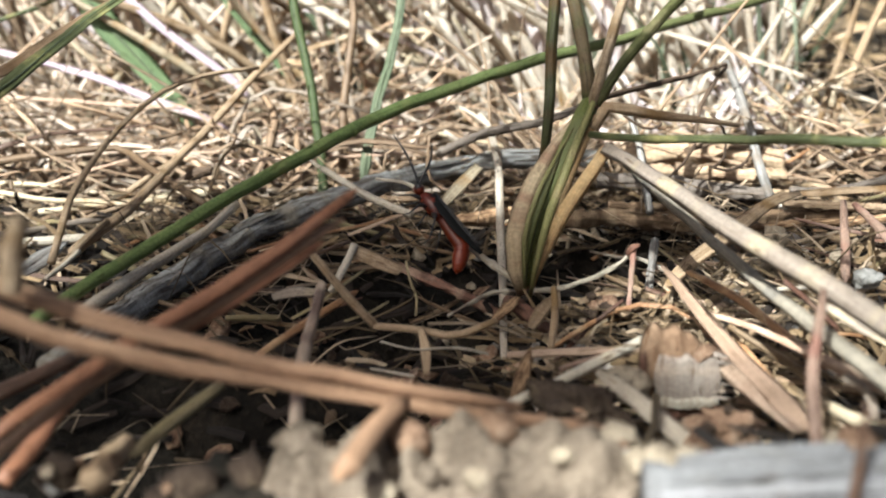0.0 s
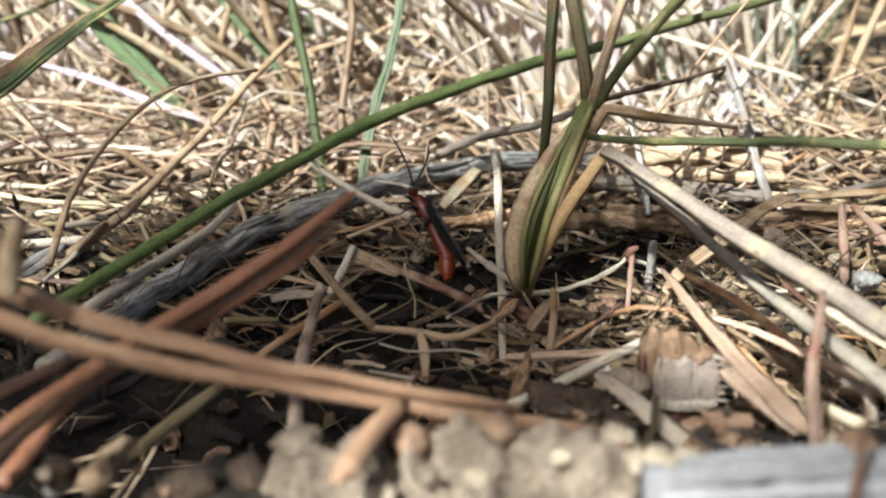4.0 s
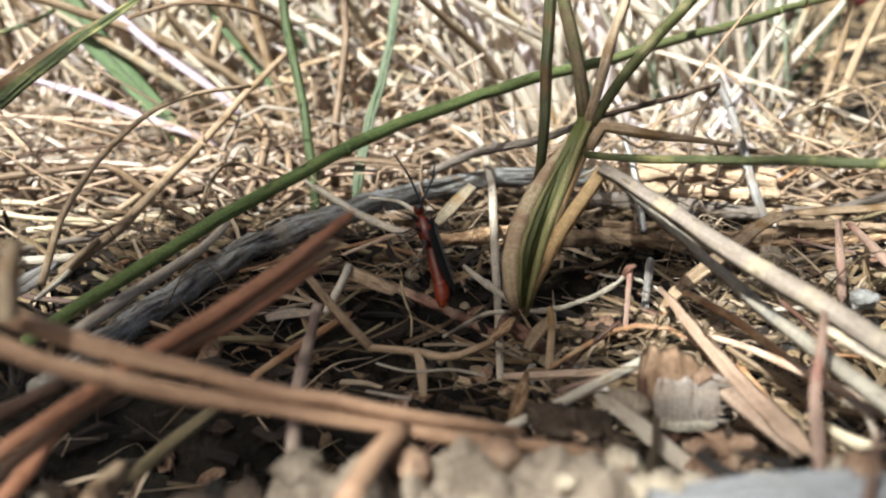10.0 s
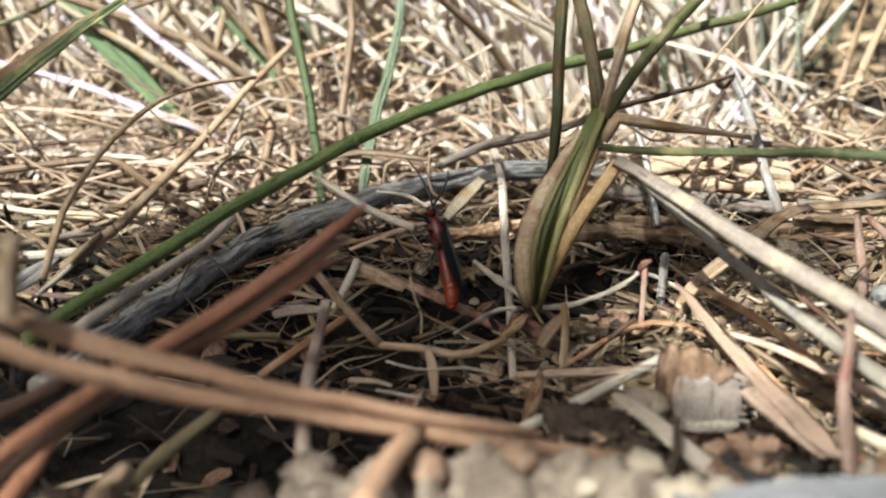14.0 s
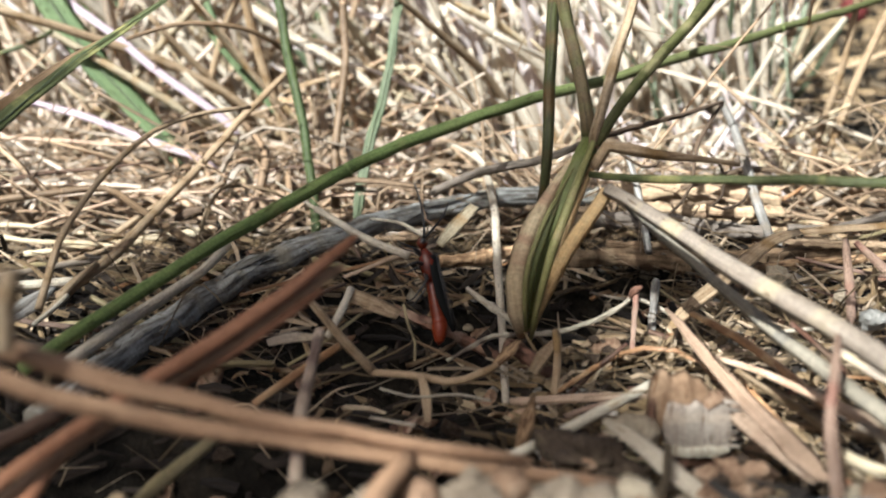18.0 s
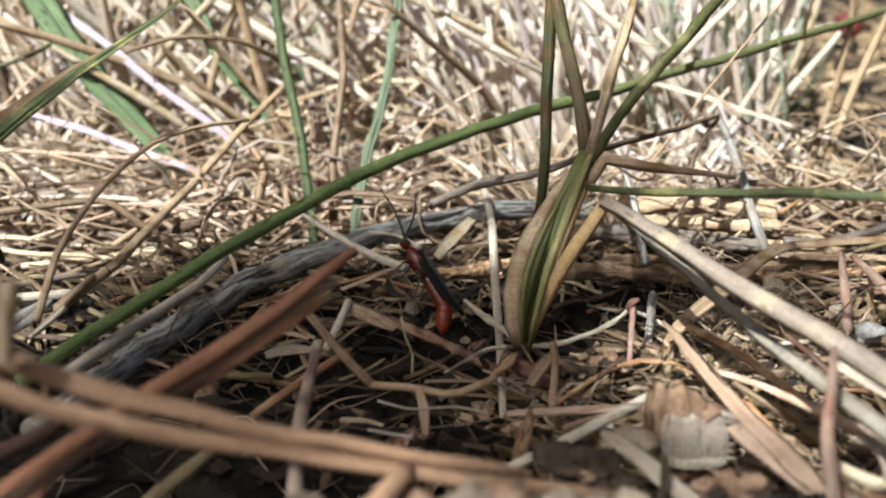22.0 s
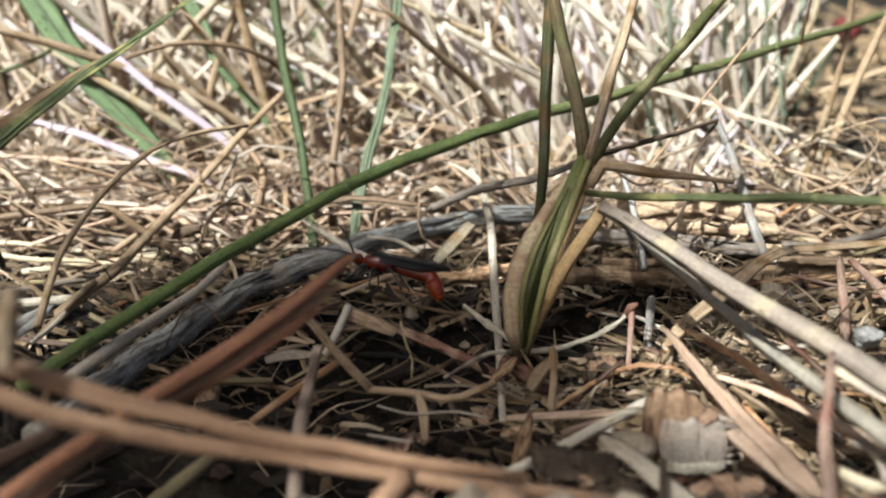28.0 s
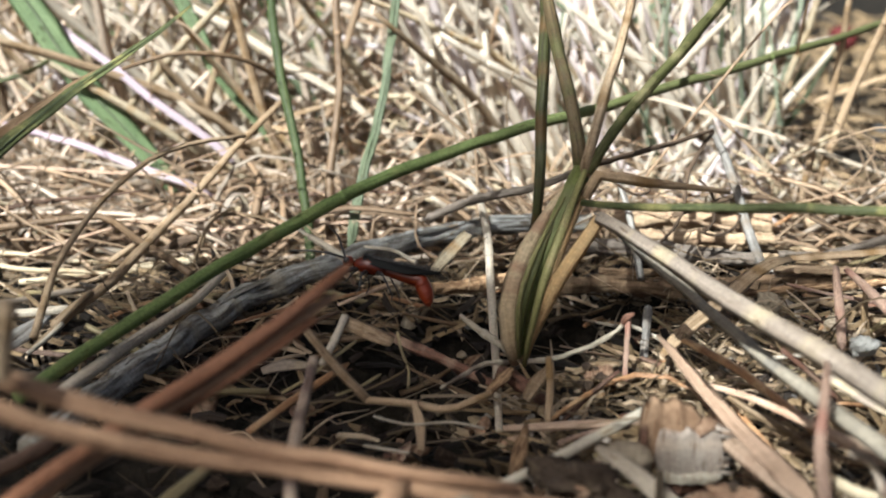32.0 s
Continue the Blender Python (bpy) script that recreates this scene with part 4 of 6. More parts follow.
needle("pine_needle","needle_fore","short blurred pinkish needle", [(-2.4, 45.7, 9.7), (-3.7, 42.2, 10.2), (-4.8, 37.6, 11.0)], (1.04, 1.26, 1.25))
needle("pine_needle","needle_olive","olive-brown needle leaning from the soil", [(-16.0, 58.9, 2.3), (-17.9, 54.6, 2.5), (-19.2, 50.4, 2.9)], (0.86, 1.03, 0.97))
twig("short_stick","bark_brown","short tan stick stub standing in soil", [(-18.7, 47.3, 5.7), (-18.9, 45.2, 5.9), (-18.7, 42.2, 6.7)], (1.29, 1.69, 1.71))
needle("pine_needle","needle_pink","upright pinkish brown needle", [(23.4, 55.3, 11.6), (22.3, 52.4, 10.0), (21.5, 50.0, 8.3), (20.9, 46.4, 6.1)], (0.46, 0.65, 0.8, 0.89))
needle("pine_needle","needle_pink","pinkish brown flat needle leaning upright", [(36.2, 85.4, 5.5), (34.8, 80.4, 4.0), (33.3, 75.4, 2.6)], (0.63, 0.85, 0.86))
needle("pine_needle","needle_pink","pinkish brown flat needle", [(38.0, 87.1, 4.5), (38.6, 82.5, 4.0), (39.4, 76.7, 3.3)], (0.75, 1.12, 1.26))
blade("tan_straw","blade_tan","flat pinkish tan dry blade lying on the soil", [(17.6, 74.8, 3.9), (18.7, 70.4, 3.5), (20.1, 65.0, 3.0), (21.2, 58.7, 3.1), (22.7, 52.3, 3.1)], (0.57, 1.17, 1.71, 2.49))
needle("pine_needle","needle_tan","tan pine needle lying on the soil", [(18.7, 61.9, 3.2), (20.1, 58.6, 2.9), (22.1, 53.2, 2.7)], (1.38, 1.4, 0.72))
needle("pine_needle","needle_brown","brown pine needle lying on the soil", [(20.8, 78.3, 1.7), (23.6, 72.9, 1.9), (25.2, 67.5, 2.1), (26.8, 62.1, 2.1)], (0.69, 0.87, 0.98))
needle("pine_needle","needle_tan","tan pine needle lying on the soil", [(20.0, 68.1, 3.0), (23.0, 65.1, 3.3), (25.9, 60.1, 3.9), (28.2, 56.0, 4.3)], (0.44, 0.71, 0.75))
needle("pine_needle","needle_tan","tan needle under the pale leaf", [(26.1, 60.5, 3.5), (27.7, 58.2, 3.3), (29.4, 56.1, 3.4)], (0.72, 0.75))
blade("bleached_straw","straw_bleach","pale dry blade lying under the leaf", [(27.6, 65.6, 5.2), (28.9, 62.4, 5.5), (31.1, 58.1, 5.4)], (0.67, 1.37, 1.67))
stem("dry_straw","straw_pale","pale straw piece on the soil", [(24.4, 55.0, 3.4), (25.8, 53.3, 3.3), (27.2, 52.7, 3.2)], (0.74, 0.86))
stem("curved_straw","straw_bleach","pale curved straw piece", [(25.9, 55.7, 4.9), (26.6, 54.6, 4.9), (26.8, 53.3, 4.5), (26.8, 52.5, 3.8)], (0.59, 0.57))
twig("knobby_jointed_twig","straw_stick","thin pale jointed twig with dark rings", [(-0.3, 75.2, -1.1), (1.8, 76.1, -0.2), (3.8, 76.9, 0.4), (6.7, 77.4, 0.3), (9.7, 77.5, 0.4), (12.6, 77.4, 1.6), (14.6, 77.2, 3.0), (15.6, 77.0, 4.3)], (0.34, 0.44, 0.44, 0.4))
twig("bud_twig","needle_pink","small stalk with a red-brown bud", [(15.6, 77.1, 4.5), (15.2, 75.3, 2.9), (14.9, 73.2, 0.5)], (0.58, 0.43, 0.47))
sub("bud","bark_red", [(15.1, 76.9, 4.0), (15.5, 76.7, 4.7), (16.0, 76.8, 4.9)], (0.45, 0.68, 0.3))
stem("stub","straw_tan","short tan stalk stub standing in litter", [(8.8, 75.7, 1.4), (8.6, 72.1, 0.3), (7.9, 67.7, -0.0)], (0.58, 0.65, 0.53))
needle("pine_needle","needle_brown","curved brown needle arching over the soil", [(7.4, 67.6, -0.3), (9.8, 69.9, 0.1), (12.4, 72.2, 0.4), (15.4, 73.5, 0.9), (18.0, 72.6, 1.2), (20.0, 70.3, 1.0), (21.2, 65.6, 0.3)], (0.4, 0.47, 0.35))
needle("pine_needle","needle_tan","flat reddish-tan needle lying level", [(4.4, 66.7, 0.1), (8.6, 66.7, 0.3), (12.0, 66.3, 0.7), (15.5, 66.0, 1.2)], (0.61, 0.74, 0.6))
stem("dry_straw","straw_cream","pale straw lying aslant in front of the bark", [(3.3, 57.3, 1.3), (7.0, 59.7, 1.6), (11.0, 62.6, 2.0), (15.4, 65.5, 2.6)], (0.7, 0.82, 0.77))
blade("split_wood","straw_bone","pale split sliver of wood", [(10.2, 59.2, 3.2), (11.9, 57.4, 2.9), (13.9, 54.5, 2.4), (16.0, 51.6, 1.9)], (0.9, 1.5, 1.6))
twig("dark_stick","wood_grey","dark grey upright stick", [(18.8, 83.9, 2.2), (18.1, 81.1, 0.6), (17.1, 77.0, -1.2)], (0.73, 0.77, 0.64))
stem("dry_straw","straw_tan","tan straw with a joint", [(-11.9, 75.4, 5.1), (-9.0, 72.7, 2.7), (-6.1, 70.2, 0.7)], (0.61, 0.79, 0.77))
stem("dry_straw","straw_tan","tan straw lying level on the soil", [(-6.2, 70.2, 0.7), (-2.9, 69.6, 0.7), (0.3, 69.0, 0.4), (3.7, 70.4, 1.1)], (0.59, 0.67, 0.59))
stem("dry_straw","straw_cream","short pale stick in the litter", [(-8.4, 78.2, 4.2), (-9.0, 75.8, 3.5), (-9.9, 73.1, 2.4)], (0.68, 0.61))
blade("wood_chip","straw_tan","flat tan splinter of wood", [(-8.7, 78.1, 3.8), (-6.5, 77.3, 3.3), (-4.3, 76.5, 2.6)], (1.17, 1.46, 1.35))
blade("wood_chip","straw_bleach","pale flat chip in the shade", [(-14.8, 72.9, 1.9), (-12.8, 73.5, 2.1), (-10.8, 73.1, 2.3)], (0.65, 1.12, 0.65))
twig("knobby_twig","bark_red","reddish knobby twig piece in the hollow", [(-5.2, 87.5, -2.2), (-3.0, 86.6, -2.9), (-0.8, 85.4, -3.3), (1.9, 83.9, -4.0), (4.5, 81.1, -4.2)], (0.88, 1.03, 0.99))
twig("knobby_twig","bark_red","reddish brown bark piece in the hollow", [(4.7, 76.4, -0.1), (6.6, 75.0, -0.7), (8.4, 73.6, -1.6)], (1.17, 1.35, 1.14))
blade("wood_splinter","wood_tan","pale upright splinter of wood", [(-2.4, 69.3, 1.1), (-2.0, 67.3, 0.4), (-1.8, 64.3, -0.2)], (0.54, 0.88, 0.51))
blade("leaf_fragment","straw_tan","brown dry leaf fragment", [(6.6, 71.9, -0.4), (7.6, 73.3, 0.4), (8.9, 74.7, 1.1)], (0.84, 1.23, 0.67))
blade("leaf_fragment","bark_tan","small pointed brown leaf fragment", [(6.1, 65.9, 1.0), (5.5, 63.9, 0.0), (4.8, 61.8, -0.9)], (0.35, 1.27, 0.91))
stem("rootlet","needle_olive","thin curled rootlet hanging in the hollow", [(-4.0, 79.5, 2.1), (-3.6, 78.0, 1.0), (-3.0, 76.5, 0.1), (-3.0, 74.9, -0.9)], (0.25, 0.19))
needle("pine_needle","needle_brown","brown needle in the hollow", [(-14.8, 65.8, 0.6), (-12.7, 69.1, 0.7), (-10.4, 72.5, 0.9), (-8.3, 74.8, 1.3)], (0.6, 0.75, 0.67))
needle("pine_needle","needle_olive","thin pale needle in the hollow", [(-8.7, 71.2, 0.6), (-6.7, 72.4, 0.8), (-5.3, 73.6, 1.1)], (0.23, 0.24))
needle("pine_needle","needle_olive","thin needle in the hollow", [(-13.2, 72.2, 0.3), (-11.3, 73.5, 0.9), (-7.5, 77.4, 2.3)], (0.28, 0.29))
blade("tan_straw","straw_pale","short thick pale straw piece", [(25.7, 88.7, 0.6), (26.8, 87.7, 0.8), (28.4, 88.9, 1.1)], (0.77, 0.77))
stem("dry_straw","straw_bleach","small pale fallen stalk behind the shoot", [(13.1, 85.3, 0.4), (15.1, 84.2, 0.4), (16.3, 83.7, 0.4)], (0.21, 0.32))
twig("curled_husk","wood_grey","grey curled husk in the litter", [(-31.7, 79.0, 0.8), (-30.2, 79.0, 1.0), (-29.2, 79.8, 1.5), (-29.8, 80.5, 1.9)], (0.5, 0.61))
blade("dry_leaf_piece","wood_grey","dull grey withered leaf on the litter", [(-35.8, 73.7, 3.7), (-34.9, 76.9, 3.7), (-34.4, 80.2, 3.7)], (1.21, 2.12, 1.0))
blade("curled_leaf","straw_bleach","whitish crumpled dry leaf curl", [(-24.5, 106.6, 3.1), (-23.9, 107.3, 4.8), (-23.1, 108.7, 5.5), (-22.3, 109.1, 4.0), (-22.8, 108.3, 2.2)], (0.64, 1.03, 0.65))
stem("looped_straw","straw_tan","thin looped grass fibre", [(-26.3, 103.5, 0.9), (-25.7, 104.5, 3.2), (-24.4, 105.0, 4.2), (-22.4, 106.0, 4.0), (-20.0, 106.7, 3.3), (-18.3, 107.2, 2.1)], (0.31, 0.44, 0.39))
stem("looped_straw","straw_tan","thin looped grass fibre", [(-26.7, 102.2, 0.1), (-26.3, 103.1, 2.1), (-24.8, 103.9, 4.1), (-22.8, 105.3, 4.9)], (0.31, 0.38))
twig("dark_stub","bark_dark","dark broken stub in the straw", [(-31.0, 105.5, -0.2), (-29.0, 105.9, 0.7), (-27.3, 106.0, 1.0)], (0.9, 1.28, 1.15))
stem("dry_straw","straw_pale","pale dry straw lying flat in the litter", [(-51.8, 104.4, -0.9), (-45.6, 103.1, -1.3), (-39.3, 103.0, -1.6), (-34.6, 101.8, -1.9)], (0.64, 0.5))
stem("dry_straw","straw_cream","pale dry straw lying flat in the litter", [(-42.9, 90.2, -0.8), (-39.6, 90.3, -0.6), (-37.1, 91.3, -0.9)], (0.9, 1.02))
stem("dry_straw","straw_cream","pale short straw lying aslant", [(-35.3, 77.1, 1.6), (-34.8, 80.4, 1.5), (-34.3, 82.6, 1.7)], (0.39, 0.52))
stem("dry_straw","straw_tan","tan straw crossing the litter", [(-35.7, 79.1, 1.0), (-35.4, 85.5, 0.8), (-34.5, 91.1, 1.1)], (0.5, 0.67))
needle("pine_needle","needle_brown","thin brown needle on the branch", [(-19.0, 83.5, 1.2), (-14.2, 86.8, 1.3), (-9.0, 89.0, 1.4), (-4.7, 91.4, 1.8)], (0.37, 0.45))
needle("pine_needle","needle_tan","thin tan needle near the branch", [(-9.9, 86.9, 1.4), (-5.8, 90.3, 1.7), (-1.4, 92.7, 2.2)], (0.38, 0.45))
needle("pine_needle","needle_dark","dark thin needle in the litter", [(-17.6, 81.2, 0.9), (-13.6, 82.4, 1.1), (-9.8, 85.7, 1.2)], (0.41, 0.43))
stem("dry_straw","straw_cream","thin pale fibre in the hollow", [(-5.5, 67.9, 0.6), (-2.8, 66.8, 0.5), (0.3, 66.9, 0.6), (2.9, 65.8, 0.7)], (0.18, 0.22))
stem("dry_straw","straw_cream","thin pale fibre in the litter", [(-6.0, 63.6, 0.7), (-4.4, 63.5, 0.4), (-2.7, 63.0, 0.4)], (0.21, 0.29))
blade("leaf_fragment","bark_tan","brown dry leaf fragment in the litter", [(3.6, 73.0, -0.4), (5.1, 74.4, 0.4), (5.8, 75.6, 0.6)], (0.66, 1.14, 0.48))
blade("leaf_fragment","straw_tan","small tan leaf fragment", [(10.8, 74.5, 0.6), (12.8, 75.6, 0.6), (14.8, 75.7, 0.8)], (0.38, 0.97, 0.48))
twig("bark_strip","bark_brown","thin strip of dark bark", [(16.5, 97.3, 0.4), (21.8, 97.2, 0.1), (27.2, 97.2, 0.2)], (0.83, 0.95))
twig("bark_strip","wood_tan","brown woody strip behind the litter", [(22.0, 105.3, 1.2), (29.6, 105.2, 0.9), (37.3, 105.1, 0.6)], (1.4, 1.53))
twig("bark_strip","wood_tan","brown woody strip behind the litter", [(34.3, 95.5, 1.1), (39.5, 95.3, 0.9), (47.7, 95.2, 0.6)], (0.82, 1.05))
twig("bark_strip","bark_tan","tan woody strip lying level", [(27.9, 88.9, 1.1), (34.6, 91.0, 0.8), (44.5, 92.1, 1.0)], (0.66, 0.8))
needle("pine_needle","needle_pink","pinkish needle lying on the litter", [(34.1, 91.2, 1.3), (37.4, 88.0, 1.5), (41.4, 85.8, 1.6)], (0.39, 0.48))
stem("dry_straw","straw_cream","small pale straw on the soil", [(27.0, 74.9, 1.6), (29.4, 75.0, 1.7), (32.6, 76.0, 1.6)], (0.33, 0.39))
stem("dry_straw","straw_cream","thin white straw behind the shoot", [(16.7, 84.2, 0.4), (18.1, 83.1, 0.4), (20.5, 80.7, -0.1)], (0.32, 0.41))
needle("pine_needle","needle_pink","short reddish needle in the litter", [(8.2, 63.6, 0.7), (10.9, 64.8, 0.9), (13.5, 64.9, 1.2)], (0.38, 0.43))
needle("pine_needle","needle_brown","brown needle lying beside the chip", [(22.2, 68.2, 1.2), (23.1, 62.8, 1.2), (23.8, 58.4, 1.2)], (0.35, 0.55))
stem("dry_straw","straw_tan","bent pale stub in the litter", [(22.3, 66.2, 1.6), (23.8, 67.9, 1.6)], (0.43, 0.44))
needle("pine_needle","needle_dark","brown needle standing close by the grey wood", [(18.4, 36.4, 15.6), (18.2, 35.6, 13.0), (17.8, 34.8, 10.2)], (0.3, 0.45, 0.5))
needle("pine_needle","needle_red","reddish needle beside the soil lumps", [(23.8, 51.7, 3.5), (24.7, 49.7, 3.7), (26.1, 48.2, 4.0)], (0.49, 0.6))

# ---- chips, crumbs and stones ----
def bark_chip(at):
    """A weathered chip: a pale fibrous face of splinters under a brown cap of bark."""
    chip = new("bark_chip")
    chip.location = Vector(at) * MM
    tagged(chip, "chip of bark with a white fibrous broken face", "bark")
    rng = random.Random(5)

    def plate(name, pts, widths, mat, profile=LEAF, n=12):
        COUNT[0] += 1
        v, fc, uv = sweep(pts, widths, profile, n=n, rough=0.12, seed=COUNT[0])
        ob = new(name, to_mesh(name, v, fc, uv, mat))
        ob.parent = chip
        return ob

    def slab(name, mat, wide, high, thick, lean, at, seed, ragged, ridge, dome=0.3):
        """A fibrous slab: a ridged front, uneven ends and a plain back."""
        nx, nz = 44, 14
        V, F, U = [], [], []
        ends = [(ragged * noise.noise((i * 0.3, seed, 0)) - ragged * 0.3 * rng.random(), ragged * noise.noise((i * 0.12, seed, 5)) - ragged * 0.12 * rng.random()) for i in range(nx)]
        for side in (0, 1):
            for k in range(nz):
                for i in range(nx):
                    u, w = i / (nx - 1) - 0.5, k / (nz - 1)
                    x = wide * u * (0.84 + 0.2 * math.sin(w * 2.6) - 0.1 * w) + 0.12 * noise.noise((w * 3, seed, 1))
                    z = -high / 2 + ends[i][0] + (high * (1 - dome * (2 * u + 0.2) ** 2) + ends[i][1] - ends[i][0]) * w
                    y = 0.35 * thick * (2 * u) ** 2 + lean * w * w * high
                    y += side * thick - (0 if side else ridge * (noise.noise((i * 0.23, w * 1.1, seed)) + 0.5 * noise.noise((i * 0.9, w * 4.5, seed)) + 4 * noise.noise((i * 0.07, w * 1.4, seed + 3))))
                    V.append((x + at[0], y + at[1], z + at[2]))
        grid = nx * nz
        for k in range(nz - 1):
            for i in range(nx - 1):
                a = k * nx + i
                F.append((a, a + 1, a + nx + 1, a + nx))
                F.append((grid + a, grid + a + nx, grid + a + nx + 1, grid + a + 1))
        rim = list(range(nx)) + [k * nx + nx - 1 for k in range(1, nz)] + [grid - 1 - i for i in range(1, nx)] + [k * nx for k in range(nz - 2, 0, -1)]
        for a, b in zip(rim, rim[1:] + rim[:1]):
            F.append((b, a, grid + a, grid + b))
        for fc in F:
            U += [((v % nx) / nx, ((v % grid) // nx) * high / nz) for v in fc]
        ob = new(name, to_mesh(name, V, F, U, mat))
        ob.parent = chip
        return ob

    slab("wood", "chip_fibre", 4.7, 3.5, 0.7, 0.16, (0.4, -1.3, -0.6), 1.7, 0.35, 0.015, 0.03)
    # cream strip paints the bright lower edge, dark red slab the shadowed layer below
    slab("wood", "straw_cream", 4.4, 0.7, 0.8, 0.1, (0.5, -1.5, -2.1), 4.1, 0.2, 0.02, 0.0)
    slab("bark", "bark_red", 4.6, 1.1, 0.9, 0.1, (0.5, -1.2, -2.9), 9.4, 0.5, 0.05, 0.0)
    slab("bark", "chip_bark", 5.2, 4.8, 1.0, 0.22, (-0.2, -0.75, 0.5), 8.3, 0.9, 0.04, 0.3)
    slab("bark", "bark_red", 0.7, 3.6, 0.7, 0.16, (-2.5, -0.9, -0.6), 6.2, 0.5, 0.08)
    plate("bark", [(0.9, -0.6, 1.0), (1.8, -0.2, 1.5), (2.6, 0.4, 1.2)], (0.7, 1.1, 0.8), "chip_brown")
    for i in range(7):
        z = -1.7 + i * 0.5
        plate("splinter", [(2.2, -1.1 + i * 0.12, z), (3.0 + rng.uniform(0, 0.6), -1.0 + i * 0.12, z - 0.25)], (0.45, 0.1), "chip_fibre", LEAF, 5)
    return chip


lump("pale_stone", "crumb", "small pale stone beside the bark chip", "stone", (12.2, 58.9, 2.3), (3.7, 2.7, 2.0), 1, 0.25, (10, 0, 12), 3)
# dark lump in place of the shaded cavity below the pale sliver
lump("dark_bark", "chip_dark", "dark lump standing in for the shaded hollow under the sliver", "bark", (9.0, 56.8, 1.9), (4.8, 3.2, 2.3), 2, 0.9, (15, 8, -8), 4)
lump("red_bark", "chip_brown", "reddish crumbled piece of bark", "bark", (17.9, 53.4, 2.3), (3.8, 2.9, 2.2), 3, 0.9, (20, 0, 10), 4)
lump("red_bark", "chip_brown", "small reddish bark crumb", "bark", (13.4, 74.5, 0.5), (1.7, 1.4, 1.2), 4, 0.5, (0, 0, 20), 2)
lump("red_bark", "chip_brown", "small reddish bark crumb", "bark", (12.2, 74.4, 0.3), (1.0, 1.0, 1.4), 5, 0.5, (0, 0, 0), 2)
twig("grey_wood", "wood_silver", "weathered silver-grey piece of wood at the soil's edge", [(9.4, 37.4, 9.2), (12.5, 37.5, 9.1), (17.0, 37.6, 9.2), (22.0, 37.9, 9.4), (30.0, 38.4, 9.5)], (4.2, 4.6, 4.9, 5.0, 5.0))
for k in range(4):
    sub("ridge", "wood_silver", [(9.8 + 0.4 * k, 36.2 + 0.8 * k, 10.6 + 0.4 * k - 0.1 * k * k), (15.0, 36.3 + 0.8 * k, 10.9 + 0.4 * k - 0.1 * k * k), (22.0 - k, 36.6 + 0.8 * k, 11.1 + 0.4 * k - 0.1 * k * k)], (0.5, 0.9, 0.5), ROUND, n=24, rough=0.3)
lump("grey_husk", "crumb", "crumpled grey dry husk", "husk", (30.6, 85.8, 1.6), (2.1, 1.6, 1.8), 7, 0.6, (0, 10, 10), 3)
lump("pale_stone", "stone_grey", "pale whitish pebble in the litter", "stone", (35.1, 75.3, 2.5), (2.7, 1.9, 1.6), 8, 0.35, (0, 0, 10), 3)
lump("pale_stone", "crumb", "small sandy pebble in the litter", "stone", (35.1, 81.5, 1.6), (2.0, 1.5, 1.5), 9, 0.4, (0, 0, 0), 2)
lump("pale_stone", "crumb", "small sandy pebble in the litter", "stone", (28.5, 83.1, 0.2), (1.8, 1.3, 1.4), 10, 0.4, (0, 0, 0), 2)
lump("soil_lump", "crumb", "lump of dry soil", "soil", (8.2, 42.5, 7.2), (4.4, 3.0, 2.7), 11, 0.4, (0, 0, 5), 3)
lump("pebble", "stone_grey", "small pale pebble on the soil", "stone", (7.1, 45.6, 6.8), (0.9, 0.7, 1.6), 13, 0.2, (0, 35, 0), 2)
lump("soil_lump", "chip_dark", "blurred dark lump of dry soil", "soil", (-20.9, 43.5, 6.4), (2.1, 1.8, 1.8), 14, 0.4, (0, 0, 0), 3)
lump("soil_lump", "chip_dark", "blurred dark lump of dry soil", "soil", (-14.6, 43.3, 5.6), (2.4, 1.8, 1.5), 15, 0.4, (0, 0, 0), 3)
lump("red_fruit", "far_red", "dark red fallen fruit far behind in the grass", "fruit", (103.4, 254.6, -1.8), (6.5, 6.5, 6.0), 16, 0.2, (0, 0, 0), 3)
lump("dark_stone", "far_dark", "dark bluish stone behind the straw", "stone", (85.4, 184.9, -11.4), (8.6, 8.6, 8.6), 17, 0.3, (0, 0, 0), 3)
bark_chip((16.2, 60.2, 2.9))
# a ridge of dry crumbly soil at the near edge
mx, my = np.arange(-12, 14.1, 0.3), np.arange(36, 51.1, 0.3)
mv = []
for y in my:
    for x in mx:
        edge = max(abs((x - 1) / 12.5), abs((y - 43.5) / 7.5)) ** 4
        k = abs(noise.noise((x / 2.6, y / 2.6, 2.0)))
        mv.append((x, y, hills(x, y) + 1.5 - 5.0 * edge + 1.8 * min(k, 0.5) + 2.0 * noise.noise((x / 3.6, y / 4, 8.0)) + 1.7 * noise.noise((x / 1.4, y / 1.4, 4.0)) + 0.4 * noise.noise((x / 0.5, y / 0.45, 9.0))))
nm = len(mx)
mf = [(j * nm + i, j * nm + i + 1, (j + 1) * nm + i + 1, (j + 1) * nm + i) for j in range(len(my) - 1) for i in range(nm - 1)]
mound = new("soil_mound", to_mesh("soil_mound", mv, mf, None, "mound"))
tagged(mound, "low ridge of dry beige crumbly soil", "soil")
rng_c = random.Random(31)
